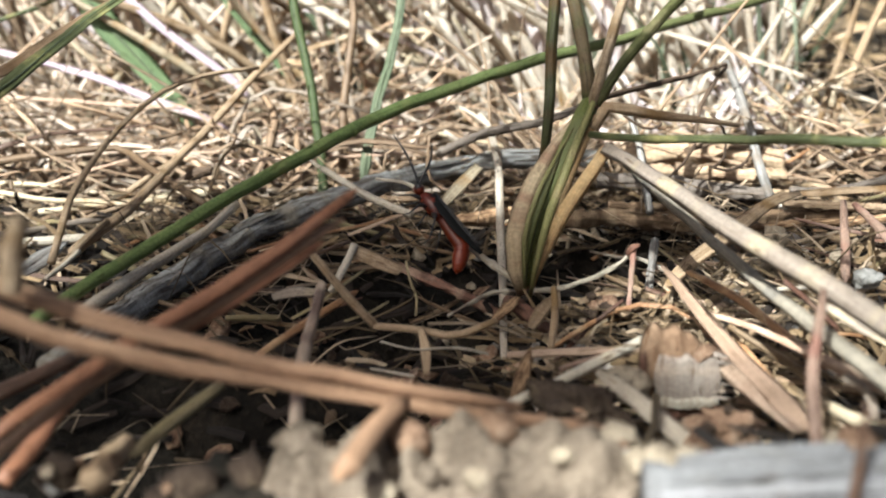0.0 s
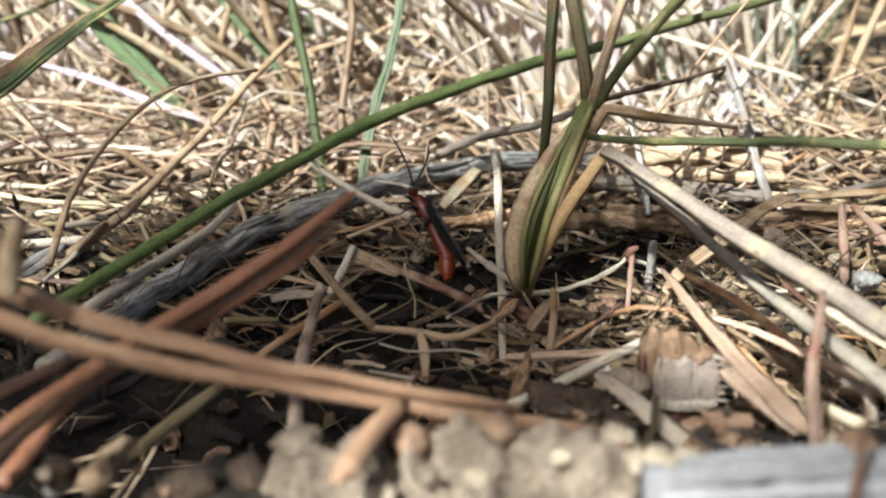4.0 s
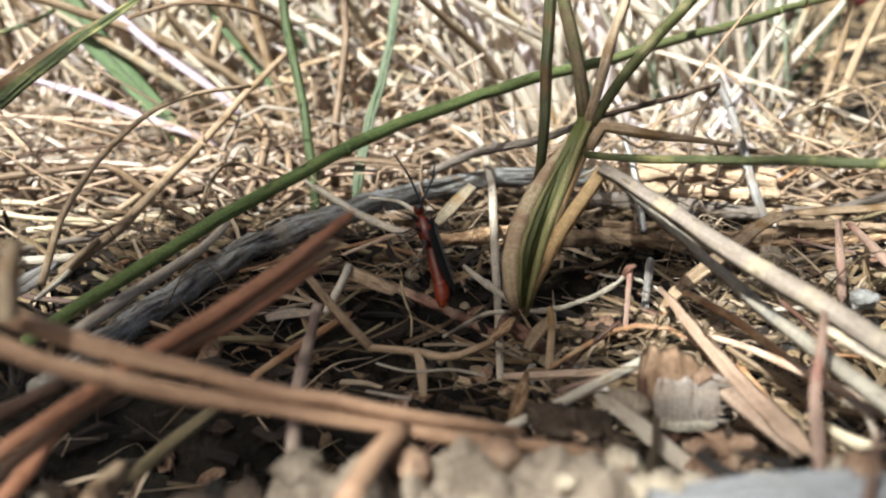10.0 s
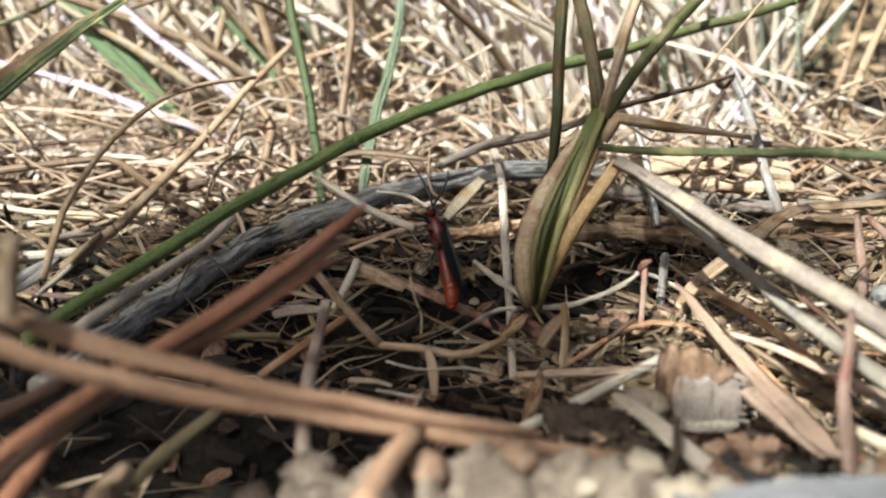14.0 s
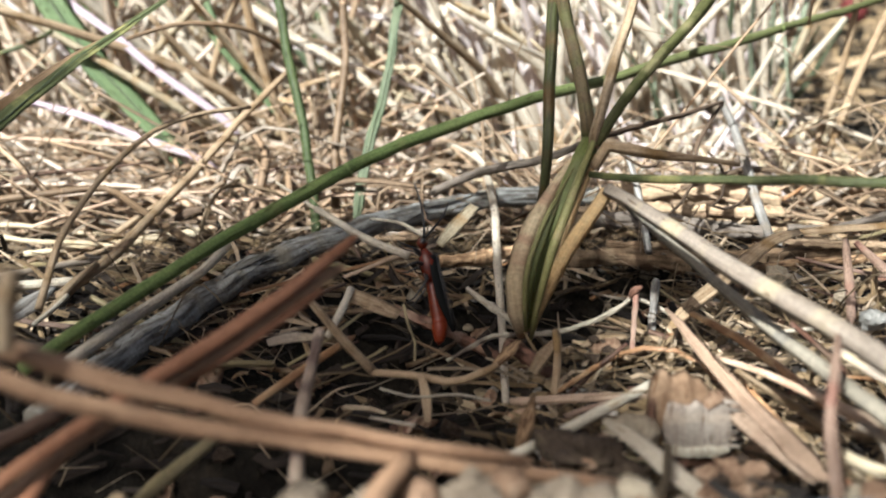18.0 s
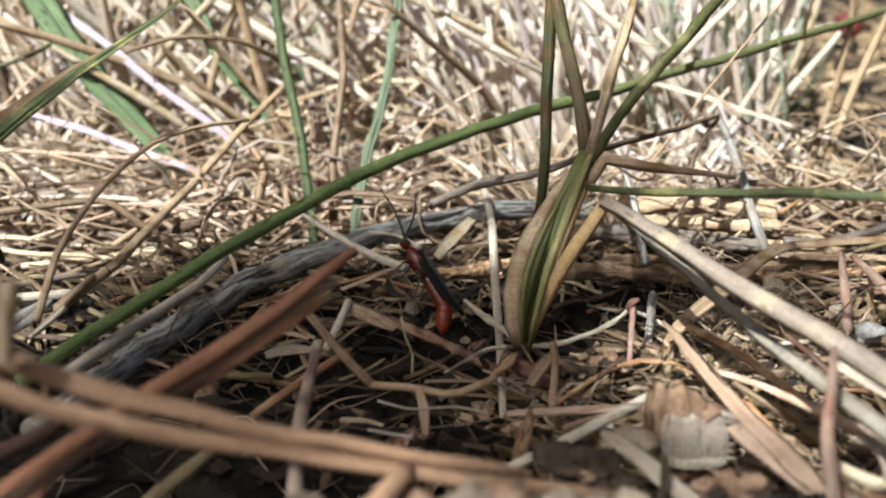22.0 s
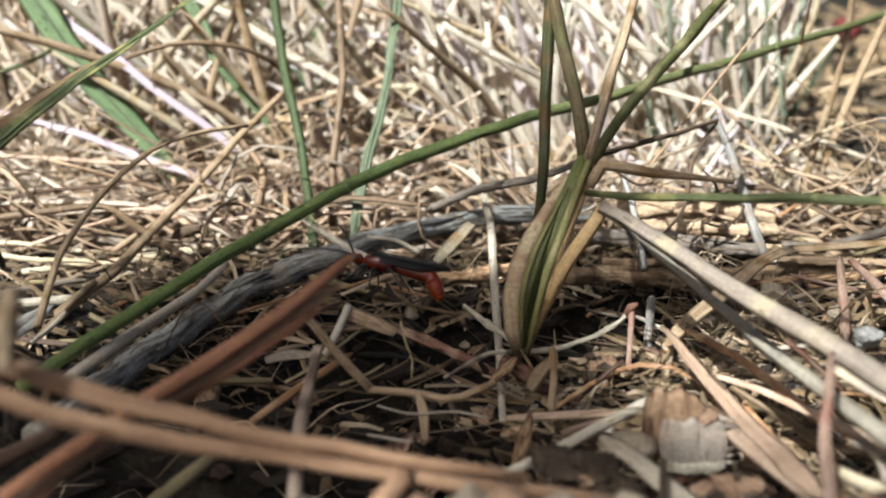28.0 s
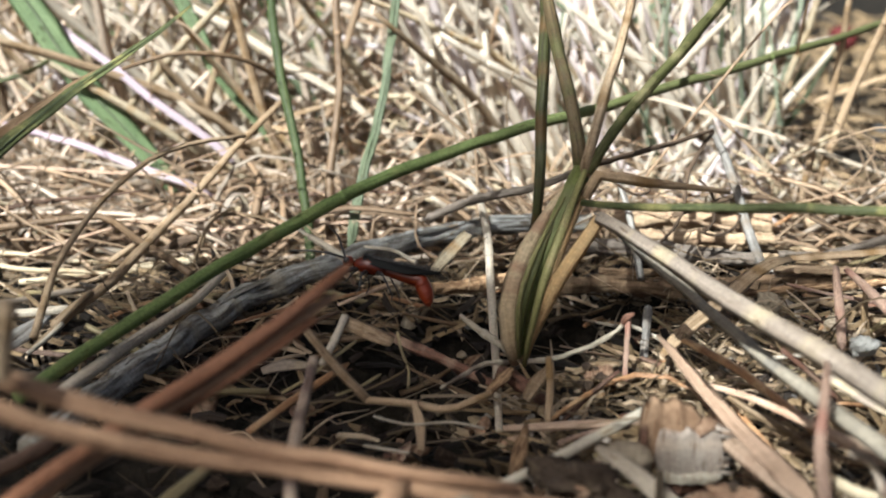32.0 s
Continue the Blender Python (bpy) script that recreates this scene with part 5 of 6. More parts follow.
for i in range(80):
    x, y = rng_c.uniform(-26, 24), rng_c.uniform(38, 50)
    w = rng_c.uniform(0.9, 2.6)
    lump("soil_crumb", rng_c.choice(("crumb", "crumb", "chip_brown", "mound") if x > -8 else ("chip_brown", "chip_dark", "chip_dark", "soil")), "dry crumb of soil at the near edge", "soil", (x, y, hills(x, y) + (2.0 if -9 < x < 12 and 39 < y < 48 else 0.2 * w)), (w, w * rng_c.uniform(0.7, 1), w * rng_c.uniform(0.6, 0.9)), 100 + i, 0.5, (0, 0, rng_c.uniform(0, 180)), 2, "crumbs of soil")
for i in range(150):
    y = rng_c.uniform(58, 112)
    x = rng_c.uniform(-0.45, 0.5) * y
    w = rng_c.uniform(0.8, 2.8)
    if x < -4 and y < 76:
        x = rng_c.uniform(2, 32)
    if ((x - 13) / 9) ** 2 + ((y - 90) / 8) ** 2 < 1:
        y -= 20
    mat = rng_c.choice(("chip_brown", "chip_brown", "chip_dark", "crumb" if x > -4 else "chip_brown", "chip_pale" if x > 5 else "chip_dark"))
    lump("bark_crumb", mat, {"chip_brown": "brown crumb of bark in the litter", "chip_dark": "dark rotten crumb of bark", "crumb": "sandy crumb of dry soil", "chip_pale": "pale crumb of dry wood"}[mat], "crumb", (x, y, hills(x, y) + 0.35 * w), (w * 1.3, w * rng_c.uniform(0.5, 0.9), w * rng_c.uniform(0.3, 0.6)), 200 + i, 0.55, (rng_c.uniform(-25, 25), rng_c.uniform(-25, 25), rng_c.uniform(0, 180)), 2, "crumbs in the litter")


for i in range(170):
    y = rng_c.uniform(60, 102)
    x = rng_c.uniform(6, 0.46 * y + 4)
    if ((x - 13) / 9) ** 2 + ((y - 90) / 8) ** 2 < 1:
        continue
    w = rng_c.uniform(0.5, 1.5)
    mat = rng_c.choice(("chip_brown", "chip_tan", "crumb", "crumb", "chip_pale", "stone_grey"))
    lump("litter_crumb", mat, {"chip_brown": "small red-brown crumb of bark", "chip_tan": "small tan crumb of bark", "crumb": "small sandy crumb of soil", "chip_pale": "small whitish crumb of wood", "stone_grey": "small grey grain of stone"}[mat], "crumb", (x, y, hills(x, y) + 0.5 + 0.35 * w), (w * 1.4, w * rng_c.uniform(0.5, 0.9), w * rng_c.uniform(0.35, 0.7)), 400 + i, 0.7, (rng_c.uniform(-40, 40), rng_c.uniform(-40, 40), rng_c.uniform(0, 180)), 1, "small crumbs", True)


def bark_scale(x, y, size, mat, label, seed, lift=0.4):
    """A thin broken scale of bark: an uneven outline, a curved face and a real edge."""
    r = random.Random(seed)
    sides = r.randint(6, 9)
    rim = [(size * r.uniform(0.6, 1.1) * math.cos(2 * math.pi * k / sides), 0.65 * size * r.uniform(0.6, 1.1) * math.sin(2 * math.pi * k / sides)) for k in range(sides)]
    bend, thick = r.uniform(-0.3, 0.3) / size, r.uniform(0.08, 0.2) * size
    V = [(0, 0, 0.12 * size)] + [(a * 0.55, b * 0.55, 0.1 * size + bend * a * a * 0.3 + r.uniform(-0.05, 0.05)) for a, b in rim] + [(a, b, bend * a * a + r.uniform(-0.06, 0.06)) for a, b in rim]
    V += [(a, b, bend * a * a - thick) for a, b in rim] + [(0, 0, -thick)]
    n = sides
    F = []
    for k in range(n):
        q = (k + 1) % n
        F += [(0, 1 + k, 1 + q), (1 + k, 1 + n + k, 1 + n + q, 1 + q), (1 + n + k, 1 + 2 * n + k, 1 + 2 * n + q, 1 + n + q), (1 + 2 * n + k, 1 + 3 * n, 1 + 2 * n + q)]
    U = [(V[i][0] / (2 * size) + 0.5, V[i][1] + V[i][2]) for fc in F for i in fc]
    me = to_mesh("bark_scale", V, F, U, mat, flat=True)
    ob = thing("bark_scale", me, (x, y, hills(x, y) + lift), label, "bark", "broken scales of bark")
    ob.rotation_euler = (r.uniform(-0.9, 0.9), r.uniform(-0.7, 0.7), r.uniform(0, 6.28))
    return ob


SCALES = {"chip_brown": "red-brown broken scale of bark", "chip_tan": "tan broken scale of bark", "bark_red": "dark red scale of bark", "sheath_tan": "pale torn piece of dry leaf sheath", "straw_brown": "brown torn piece of dry leaf", "chip_dark": "dark rotten scale of bark", "wood_grey": "grey weathered scale of wood"}
for i in range(150):
    y = rng_c.uniform(60, 98)
    x = rng_c.uniform(1, 0.44 * y)
    if ((x - 13) / 9) ** 2 + ((y - 90) / 8) ** 2 < 1:
        continue
    mat = rng_c.choice(("chip_brown", "chip_brown", "chip_tan", "bark_red", "sheath_tan", "straw_brown", "wood_grey"))
    bark_scale(x, y, rng_c.uniform(0.6, 1.7), mat, SCALES[mat], 900 + i, rng_c.uniform(0.4, 1.8))
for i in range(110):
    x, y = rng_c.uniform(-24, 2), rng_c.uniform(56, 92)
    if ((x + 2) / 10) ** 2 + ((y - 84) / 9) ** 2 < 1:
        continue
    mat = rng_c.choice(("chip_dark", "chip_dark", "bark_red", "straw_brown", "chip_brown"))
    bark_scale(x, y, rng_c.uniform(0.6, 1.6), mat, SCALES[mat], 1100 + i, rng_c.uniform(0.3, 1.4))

# small grains stuck on the soil lumps
for big in [o for o in bpy.data.objects if o.name.startswith(("soil_lump", "dark_bark", "red_bark"))]:
    verts = big.data.vertices
    for k in range(7):
        at = verts[rng_c.randrange(len(verts))].co
        w = rng_c.uniform(0.5, 1.2)
        grain = lump("grain", rng_c.choice(("crumb", "chip_brown", "stone_grey") if "soil" in big.name else ("chip_dark", "chip_brown")), "", "", (0, 0, 0), (w, w * 0.8, w * 0.7), 500 + k, 0.5, (0, 0, 40 * k), 2)
        grain.location = at
        grain.parent = big

# ---- the straw behind ----


def heap(name, mat, label, count, seed, region, length, width, rise, lift, profile, n=7, kind="stuff", standing=0.0, curl=0.08, flat=False):
    """Many straws joined: region gives x and y ranges, rise the steepness, lift the height above the soil."""
    rng = random.Random(seed)
    V, F, U = [], [], []
    for c in range(count):
        x, y = rng.uniform(*region[0]), rng.uniform(*region[1])
        if abs(x) > 0.52 * y + 25 or (x > 0.33 * y and y > 135 and "straw" in name and rng.random() < 0.97):
            continue
        if kind == "stuff" and mat == "litter_pale" and x < 6 and y < 84 and rng.random() < 0.85:
            continue
        if "litter" in mat and mat != "litter_dark" and min(((x + 2) / 10) ** 2 + ((y - 84) / 9) ** 2, ((x - 14) / 10.5) ** 2 + ((y - 90) / 8) ** 2) < 1 and rng.random() < 0.94:
            continue
        if "litter" in mat and ((x - 13) / 8) ** 2 + ((y - 90) / 7) ** 2 < 1 and rng.random() < 0.9:
            continue
        if mat == "litter_mix" and -22 < x < 16 and 66 < y < 100 and rng.random() < 0.55:
            continue
        if "litter" in mat and x < 8 and y < 82 and rng.random() < 0.5:
            continue
        if mat == "litter_mix" and x < -2 and y < 74 and rng.random() < 0.6:
            continue
        if name in ("straw_mat", "withered_straw") and x > 0.06 * y and y > 114 and rng.random() < (0.6 if name == "straw_mat" else 0.8):
            continue
        L = rng.uniform(*length)
        a = rng.gauss(0, 0.7) if rng.random() < 0.5 else rng.uniform(-1.57, 1.57)
        if rng.random() < 0.65:
            a += math.pi
        e = rng.gauss(0, rise)
        if rng.random() < standing:
            e = rng.uniform(0.7, 1.5)
        way = Vector((math.cos(a) * math.cos(e), math.sin(a) * math.cos(e), abs(math.sin(e))))
        low = Vector((x, y, hills(x, y) + rng.uniform(*lift)))
        bow = Vector((rng.gauss(0, 1), rng.gauss(0, 1), rng.gauss(0.3, 0.8))) * L * curl
        if "straw" in name and low.y + way.y * L < region[1][0]:
            way.y = -way.y
        pts = [low, low + way * (L / 2) + bow, low + way * L]
        if "straw" in name and pts[2].x > 0.38 * pts[2].y and y > 135:
            continue
        w = rng.uniform(*width)
        v, fc, uv = sweep([tuple(p) for p in pts], (w, w * 0.9, w * rng.uniform(0.3, 0.8)), profile, n=n, seed=seed + c, twist=rng.gauss(0, 0.8))
        if not kind:
            thing(name, to_mesh(name, v, fc, uv, mat + "_single", pts[0]), pts[0], label, "straw" if "straw" in name else "fibre", "straws behind the branch" if "straw" in name else "fibres in the litter")
            continue
        k = len(V)
        V += v
        F += [tuple(i + k for i in q) for q in fc]
        U += uv
    if not kind:
        return None
    ob = new(name, to_mesh(name, V, F, U, mat, flat=flat))
    return tagged(ob, label, "straw" if "straw" in name else "litter", "", kind)


BAR = [(-1, 0), (0, -0.3), (1, 0), (0, 0.3)]
heap("straw_mat", "mat_tan", "low brown thatch of rotting grass", 1500, 18, ((-110, 110), (106, 240)), (8, 26), (0.6, 1.6), 0.14, (-1, 1.2), BAR, n=5)
heap("straw_mat", "mat_pale", "thick mat of bleached dry grass straw", 1500, 11, ((-100, 100), (112, 190)), (10, 44), (0.3, 1.0), 0.24, (0, 2.4), BAR, curl=0.1, n=9)
heap("straw_mat", "mat_tan", "thick mat of tan dry grass straw", 1150, 12, ((-100, 100), (104, 190)), (9, 40), (0.25, 0.85), 0.22, (0, 2.0), BAR, curl=0.1, n=9)
heap("withered_straw", "mat_brown", "brown withered grass blade behind the branch", 380, 20, ((-75, 75), (106, 138)), (6, 26), (0.3, 1.3), 0.15, (0.8, 3.6), BAR, curl=0.12, n=8, kind="")
heap("curled_straw", "mat_tan", "thin curled grass fibre over the straw", 260, 19, ((-80, 80), (106, 150)), (12, 34), (0.2, 0.5), 0.3, (1, 5), BAR, curl=0.35, n=14, kind="")
heap("leaning_straw", "mat_pale", "bleached dry grass leaning in all directions", 2900, 15, ((-210, 210), (148, 360)), (16, 70), (0.6, 1.8), 0.5, (0, 5), BAR, standing=0.4, n=7)
heap("leaning_straw", "mat_tan", "tan dry grass leaning in all directions", 1200, 16, ((-210, 210), (148, 360)), (14, 60), (0.6, 1.7), 0.5, (0, 5), BAR, standing=0.4, n=7)
heap("standing_straw", "mat_white", "bleached white grass blade standing in the straw", 260, 13, ((-210, 210), (200, 360)), (40, 100), (0.9, 2.2), 0.5, (0, 6), BAR, standing=0.8, n=9, kind="")
heap("standing_straw", "mat_green", "half-green grass blade standing in the straw", 260, 14, ((-210, 210), (180, 360)), (40, 100), (0.8, 2.2), 0.4, (0, 6), BAR, standing=0.85, n=9, kind="")
heap("litter", "litter_mix", "brown crumbled plant litter and needle pieces", 2300, 21, ((-75, 75), (48, 122)), (1.5, 8), (0.15, 0.75), 0.3, (0.0, 2.2), BAR, n=4, flat=True)
heap("litter", "litter_pale", "pale crumbled straw pieces", 900, 22, ((-75, 75), (50, 122)), (1.5, 9), (0.12, 0.6), 0.3, (0.2, 2.6), BAR, n=4, flat=True)
heap("litter", "litter_mix", "brown litter on bare ground beside the straw", 1500, 28, ((38, 170), (128, 330)), (3, 16), (0.6, 2.4), 0.25, (0, 2.5), BAR, n=4, flat=True)
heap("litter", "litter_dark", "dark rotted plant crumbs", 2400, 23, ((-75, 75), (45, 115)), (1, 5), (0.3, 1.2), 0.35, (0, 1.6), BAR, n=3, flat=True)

heap("litter", "litter_mix", "brown bark and needle crumbs on the sunny soil", 900, 26, ((5, 40), (56, 88)), (1, 5), (0.25, 1.0), 0.35, (0.2, 2.0), BAR, n=4, flat=True)
heap("litter", "litter_pale", "pale splinters on the sunny soil", 260, 27, ((8, 40), (56, 90)), (1, 4), (0.15, 0.7), 0.35, (0.4, 2.2), BAR, n=4, flat=True)
heap("fibre", "litter_mix", "thin brown rootlet tangled in the litter", 420, 24, ((-32, 34), (62, 106)), (3, 12), (0.1, 0.24), 0.35, (0.5, 3.2), BAR, n=9, curl=0.25, kind="")
heap("fibre", "litter_pale", "thin pale fibre tangled in the litter", 190, 25, ((-32, 34), (62, 106)), (3, 11), (0.08, 0.2), 0.35, (0.5, 3.2), BAR, n=9, curl=0.22, kind="")


def loose(count, seed, name, label, category, mats, region, length, width, lift, profile, rise=0.1):
    """Straws and needles that lie singly on the litter."""
    rng = random.Random(seed)
    for c in range(count):
        y = rng.uniform(*region[1])
        x = rng.uniform(-1, 1) * min(region[0], 0.5 * y + 6)
        L, a, e = rng.uniform(*length), rng.gauss(0, 0.6), rng.gauss(0.03, rise)
        if y < 78 and x < -2:
            x = -x
        if min(((x + 2) / 10) ** 2 + ((y - 84) / 9) ** 2, ((x - 14) / 10.5) ** 2 + ((y - 90) / 8) ** 2) < 1 and rng.random() < 0.92:
            continue
        if -14 < x < 8 and 64 < y < 84 and rng.random() < 0.5:
            continue
        low = Vector((x, y, hills(x, y) + rng.uniform(*lift)))
        way = Vector((math.cos(a) * math.cos(e), math.sin(a) * math.cos(e), math.sin(e))) * rng.choice((-1, 1))
        way.z = abs(way.z)
        bow = Vector((0, rng.gauss(0, 1), rng.gauss(0.3, 0.7))) * L * 0.03
        pts = [tuple(low), tuple(low + way * L * 0.5 + bow), tuple(low + way * L)]
        w = rng.uniform(*width)
        strand(name, rng.choice(mats), label, category, "loose " + category + "s", pts, (w, w, w * rng.uniform(0.4, 0.9)), profile, n=10, wobble=0.15)


loose(130, 41, "loose_straw", "short dry straw lying on the litter", "straw", ("straw_pale", "straw_tan", "straw_bleach", "straw_brown"), (70, (108, 150)), (14, 38), (0.4, 1.1), (1.0, 4), ROUND)
loose(30, 42, "loose_needle", "fallen brown pine needle lying on the litter", "needle", ("needle_brown", "needle_tan", "needle_dark"), (70, (74, 125)), (8, 22), (0.3, 0.6), (0.6, 2.5), HALF)
loose(80, 43, "straw_piece", "small broken straw piece in the litter", "straw piece", ("straw_tan", "straw_brown", "needle_olive", "straw_brown"), (50, (62, 108)), (3, 11), (0.3, 0.9), (0.5, 2.5), ROUND, 0.25)

loose(85, 44, "bark_splinter", "thin brown splinter of bark in the litter", "splinter", ("needle_brown", "bark_tan", "straw_brown", "bark_red", "straw_tan"), (45, (68, 106)), (2.5, 8), (0.3, 0.8), (0.5, 2.2), BAR, 0.3)


def tall(name, count, seed, mats, label, group, region, length, width, steep=(0.4, 1.45)):
    """Dry blades that stand or lean one by one in the straw behind."""
    rng = random.Random(seed)
    for c in range(count):
        y = rng.uniform(*region[2:])
        x = rng.uniform(region[0], region[1]) * y
        L, a, e = rng.uniform(*length), rng.uniform(-0.7, 0.7) + rng.choice((0, math.pi, math.pi, math.pi)), rng.uniform(*steep)
        low = Vector((x, y, hills(x, y) + rng.uniform(0, 3)))
        way = Vector((math.cos(a) * math.cos(e), math.sin(a) * math.cos(e), math.sin(e)))
        bow = Vector((rng.gauss(0, 1), rng.gauss(0, 1), rng.gauss(0, 0.6))) * L * 0.06
        w = rng.uniform(*width)
        if (low + way * L).x > 0.4 * (low + way * L).y:
            continue
        strand(name, rng.choice(mats), label, "grass blade", group, [tuple(low), tuple(low + way * L * 0.5 + bow), tuple(low + way * L + bow * rng.uniform(-2, 1))], (w, w, w * 0.4), LEAF if "green" in group else ROUND, n=10, wobble=0.2, twist=rng.gauss(0, 1.0))


tall("bleached_straw", 130, 51, ("straw_bleached_lit", "straw_bleached_lit", "straw_bleach"), "bleached white dry grass blade leaning in the straw", "bleached blades behind", (-0.48, 0.31, 150, 235), (25, 85), (0.6, 1.7))
tall("bleached_straw", 70, 62, ("straw_bleached_lit", "straw_white", "straw_pale"), "slender cream dry grass blade leaning in the straw", "bleached blades behind", (-0.42, 0.1, 150, 200), (20, 60), (0.6, 1.3), (0.5, 1.3))
tall("dry_straw", 90, 52, ("straw_pale", "straw_tan"), "tan dry grass blade leaning in the straw", "tan blades behind", (-0.48, 0.31, 140, 230), (25, 75), (0.6, 1.5))
tall("white_straw", 60, 53, ("straw_bleached_lit", "straw_bleached_lit", "straw_white"), "bleached white grass blade standing in a bright clump", "bright clump of blades", (0.08, 0.31, 150, 200), (25, 60), (0.6, 1.6))
tall("white_straw", 38, 55, ("straw_white", "straw_white", "straw_bleached_lit"), "bleached white grass blade standing upright in a bright clump", "bright clump of blades", (0.13, 0.31, 146, 190), (30, 60), (0.7, 1.7), (0.9, 1.5))
tall("white_straw", 170, 58, ("straw_bleached_lit", "straw_white", "straw_bleached_lit", "straw_bone", "straw_bleached_lit"), "broad bleached grass blade leaning in a bright clump", "bright clump of blades", (0.05, 0.345, 142, 172), (14, 42), (0.8, 2.0), (0.85, 1.4))
tall("short_straw", 190, 59, ("straw_bleached_lit", "straw_pale", "straw_white", "straw_bleached_lit"), "short pale broken straw leaning in the bright clump", "short straws of the clump", (0.06, 0.38, 124, 152), (6, 18), (0.6, 1.4), (0.3, 1.2))
tall("white_straw", 50, 56, ("straw_bleached_lit", "straw_white", "straw_bleached_lit", "straw_pale"), "pinkish white grass blade leaning in a bright clump", "bright clump of blades", (0.06, 0.35, 144, 172), (12, 34), (0.7, 1.6), (0.7, 1.4))
tall("grass_stalk", 46, 60, ("leaf_sage", "leaf_sage", "leaf_pale"), "pale faded green grass blade standing in the bright clump", "green blades of the clump", (0.14, 0.36, 141, 180), (18, 42), (0.6, 1.3), (1.1, 1.5))
tall("short_straw", 80, 61, ("straw_bleached_lit", "straw_pale", "straw_white"), "short pale broken straw beside the bright clump", "short straws of the clump", (0.24, 0.4, 128, 164), (6, 17), (0.6, 1.3), (0.3, 1.2))
tall("grass_stalk", 16, 57, ("leaf_pale", "leaf_green"), "thin half-green grass blade standing behind the bright clump", "green blades behind", (0.17, 0.3, 165, 215), (25, 55), (0.7, 1.5), (1.2, 1.5))
tall("grass_stalk", 26, 54, ("leaf_green", "leaf_pale", "stem_green"), "half-green grass blade standing in the straw", "green blades behind", (-0.46, 0.31, 165, 240), (40, 90), (0.9, 2.2))

# ---- an added pine bough overhead, never in view, placed to shade the near litter ----
material("pine_green", (0.05, 0.085, 0.03), (0.03, 0.05, 0.02), 0.45, streak=(9.0, 0.1))
shade_bough = new("shade_pine")
tagged(shade_bough, "unseen pine added to shade the near litter", "pine tree")
BOUGH_AT = Vector((0, 72, 0)) + SUN_FROM * (520 / SUN_FROM.z)
shade_bough.location = BOUGH_AT * MM
rng_t = random.Random(77)
for arm in range(5):
    y = -55 + arm * 24
    pts = [(-150, y * 0.1, rng_t.uniform(-8, 8)), (-100, y * 0.7, 6), (-62, y, 0), (-22, y * 1.05, -6)]
    v, fc, uv = sweep(pts, (4.0, 3.0, 2.2, 1.2), ROUND, n=20, rough=0.2, seed=800 + arm)
    ob = new("shoot", to_mesh("shoot", v, fc, uv, "bark_brown"))
    ob.parent = shade_bough
trunk = sweep([(-260, -70, -523), (-235, -50, -350), (-205, -20, -150), (-175, 0, 0), (-148, 0, 2)], (16, 13, 10, 7, 5), FLUTED, n=30, rough=0.3, seed=799)
trunk_ob = new("trunk", to_mesh("trunk", *trunk, "bark_brown"))
trunk_ob.parent = shade_bough
green_needles = []
for i in range(8):
    L = rng_t.uniform(42, 54)
    v, fc, uv = sweep([(0, 0, 0), (L * 0.5, rng_t.uniform(-3, 3), rng_t.uniform(-2, 2)), (L, rng_t.uniform(-6, 6), rng_t.uniform(-5, 3))], (1.5, 1.9, 0.5), BAR, n=6, seed=820 + i)
    green_needles.append(to_mesh("needle", v, fc, uv, "pine_green"))
# tufts set by the shade wanted: middle and half widths, seen along the sunlight on the litter below, and their needles
SHADE_TUFTS = [(-17, 67, 25, 15, 66), (-14, 80, 14, 9, 18), (-3, 90, 6, 11, 20), (15, 94, 10, 7, 16), (-36, 72, 8, 9, 6),
         (27, 74, 24, 22, 12), (17, 56, 16, 12, 2), (-20, 50, 12, 7, 3), (-44, 92, 9, 8, 4), (5, 74, 7, 9, 6), (8, 86, 6, 7, 1), (-16, 98, 13, 9, 7), (8, 108, 16, 7, 9), (22, 44, 14, 8, 4), (50, 102, 12, 9, 6), (28, 68, 20, 16, 7), (12, 66, 10, 9, 3)]
tufted = 0
for tx0, ty0, half_x, half_y, number in SHADE_TUFTS:
    made = 0
    while made < number:
        yaw, size = rng_t.uniform(-math.pi, math.pi), 48.0
        cx, cy = tx0 + rng_t.uniform(-1, 1) * half_x, ty0 + rng_t.uniform(-1, 1) * half_y
        along = [(cx + k * size * math.cos(yaw), cy + k * size * math.sin(yaw)) for k in (-0.46, -0.36, -0.24, -0.12, 0, 0.12, 0.24, 0.36, 0.46)]
        own = ((cx - tx0) / half_x) ** 2 + ((cy - ty0) / half_y) ** 2 < 1
        inside = sum(any(((px - e[0]) / e[2]) ** 2 + ((py - e[1]) / e[3]) ** 2 < 1 for e in SHADE_TUFTS) for px, py in along)
        # needles that would shade spots meant to stay sunlit are dropped
        gap = any(3.5 < px < 6.5 and 93 < py < 116 or abs(px - 19.5 - 0.57 * (84 - py)) < 3 and 57 < py < 84 or ((px - 18) / 6) ** 2 + ((py - 62) / 5) ** 2 < 1 for px, py in along)
        if not own or gap or inside < 7:
            continue
        ob = new("needle", green_needles[tufted % 8])
        ob.parent = shade_bough
        ob.matrix_basis = pose(cx * MM, (cy - 72) * MM, rng_t.uniform(-6, 6) * MM, 0, rng_t.uniform(-12, 12), math.degrees(yaw)) @ Matrix.Translation((-0.024, 0, 0))
        made += 1
        tufted += 1

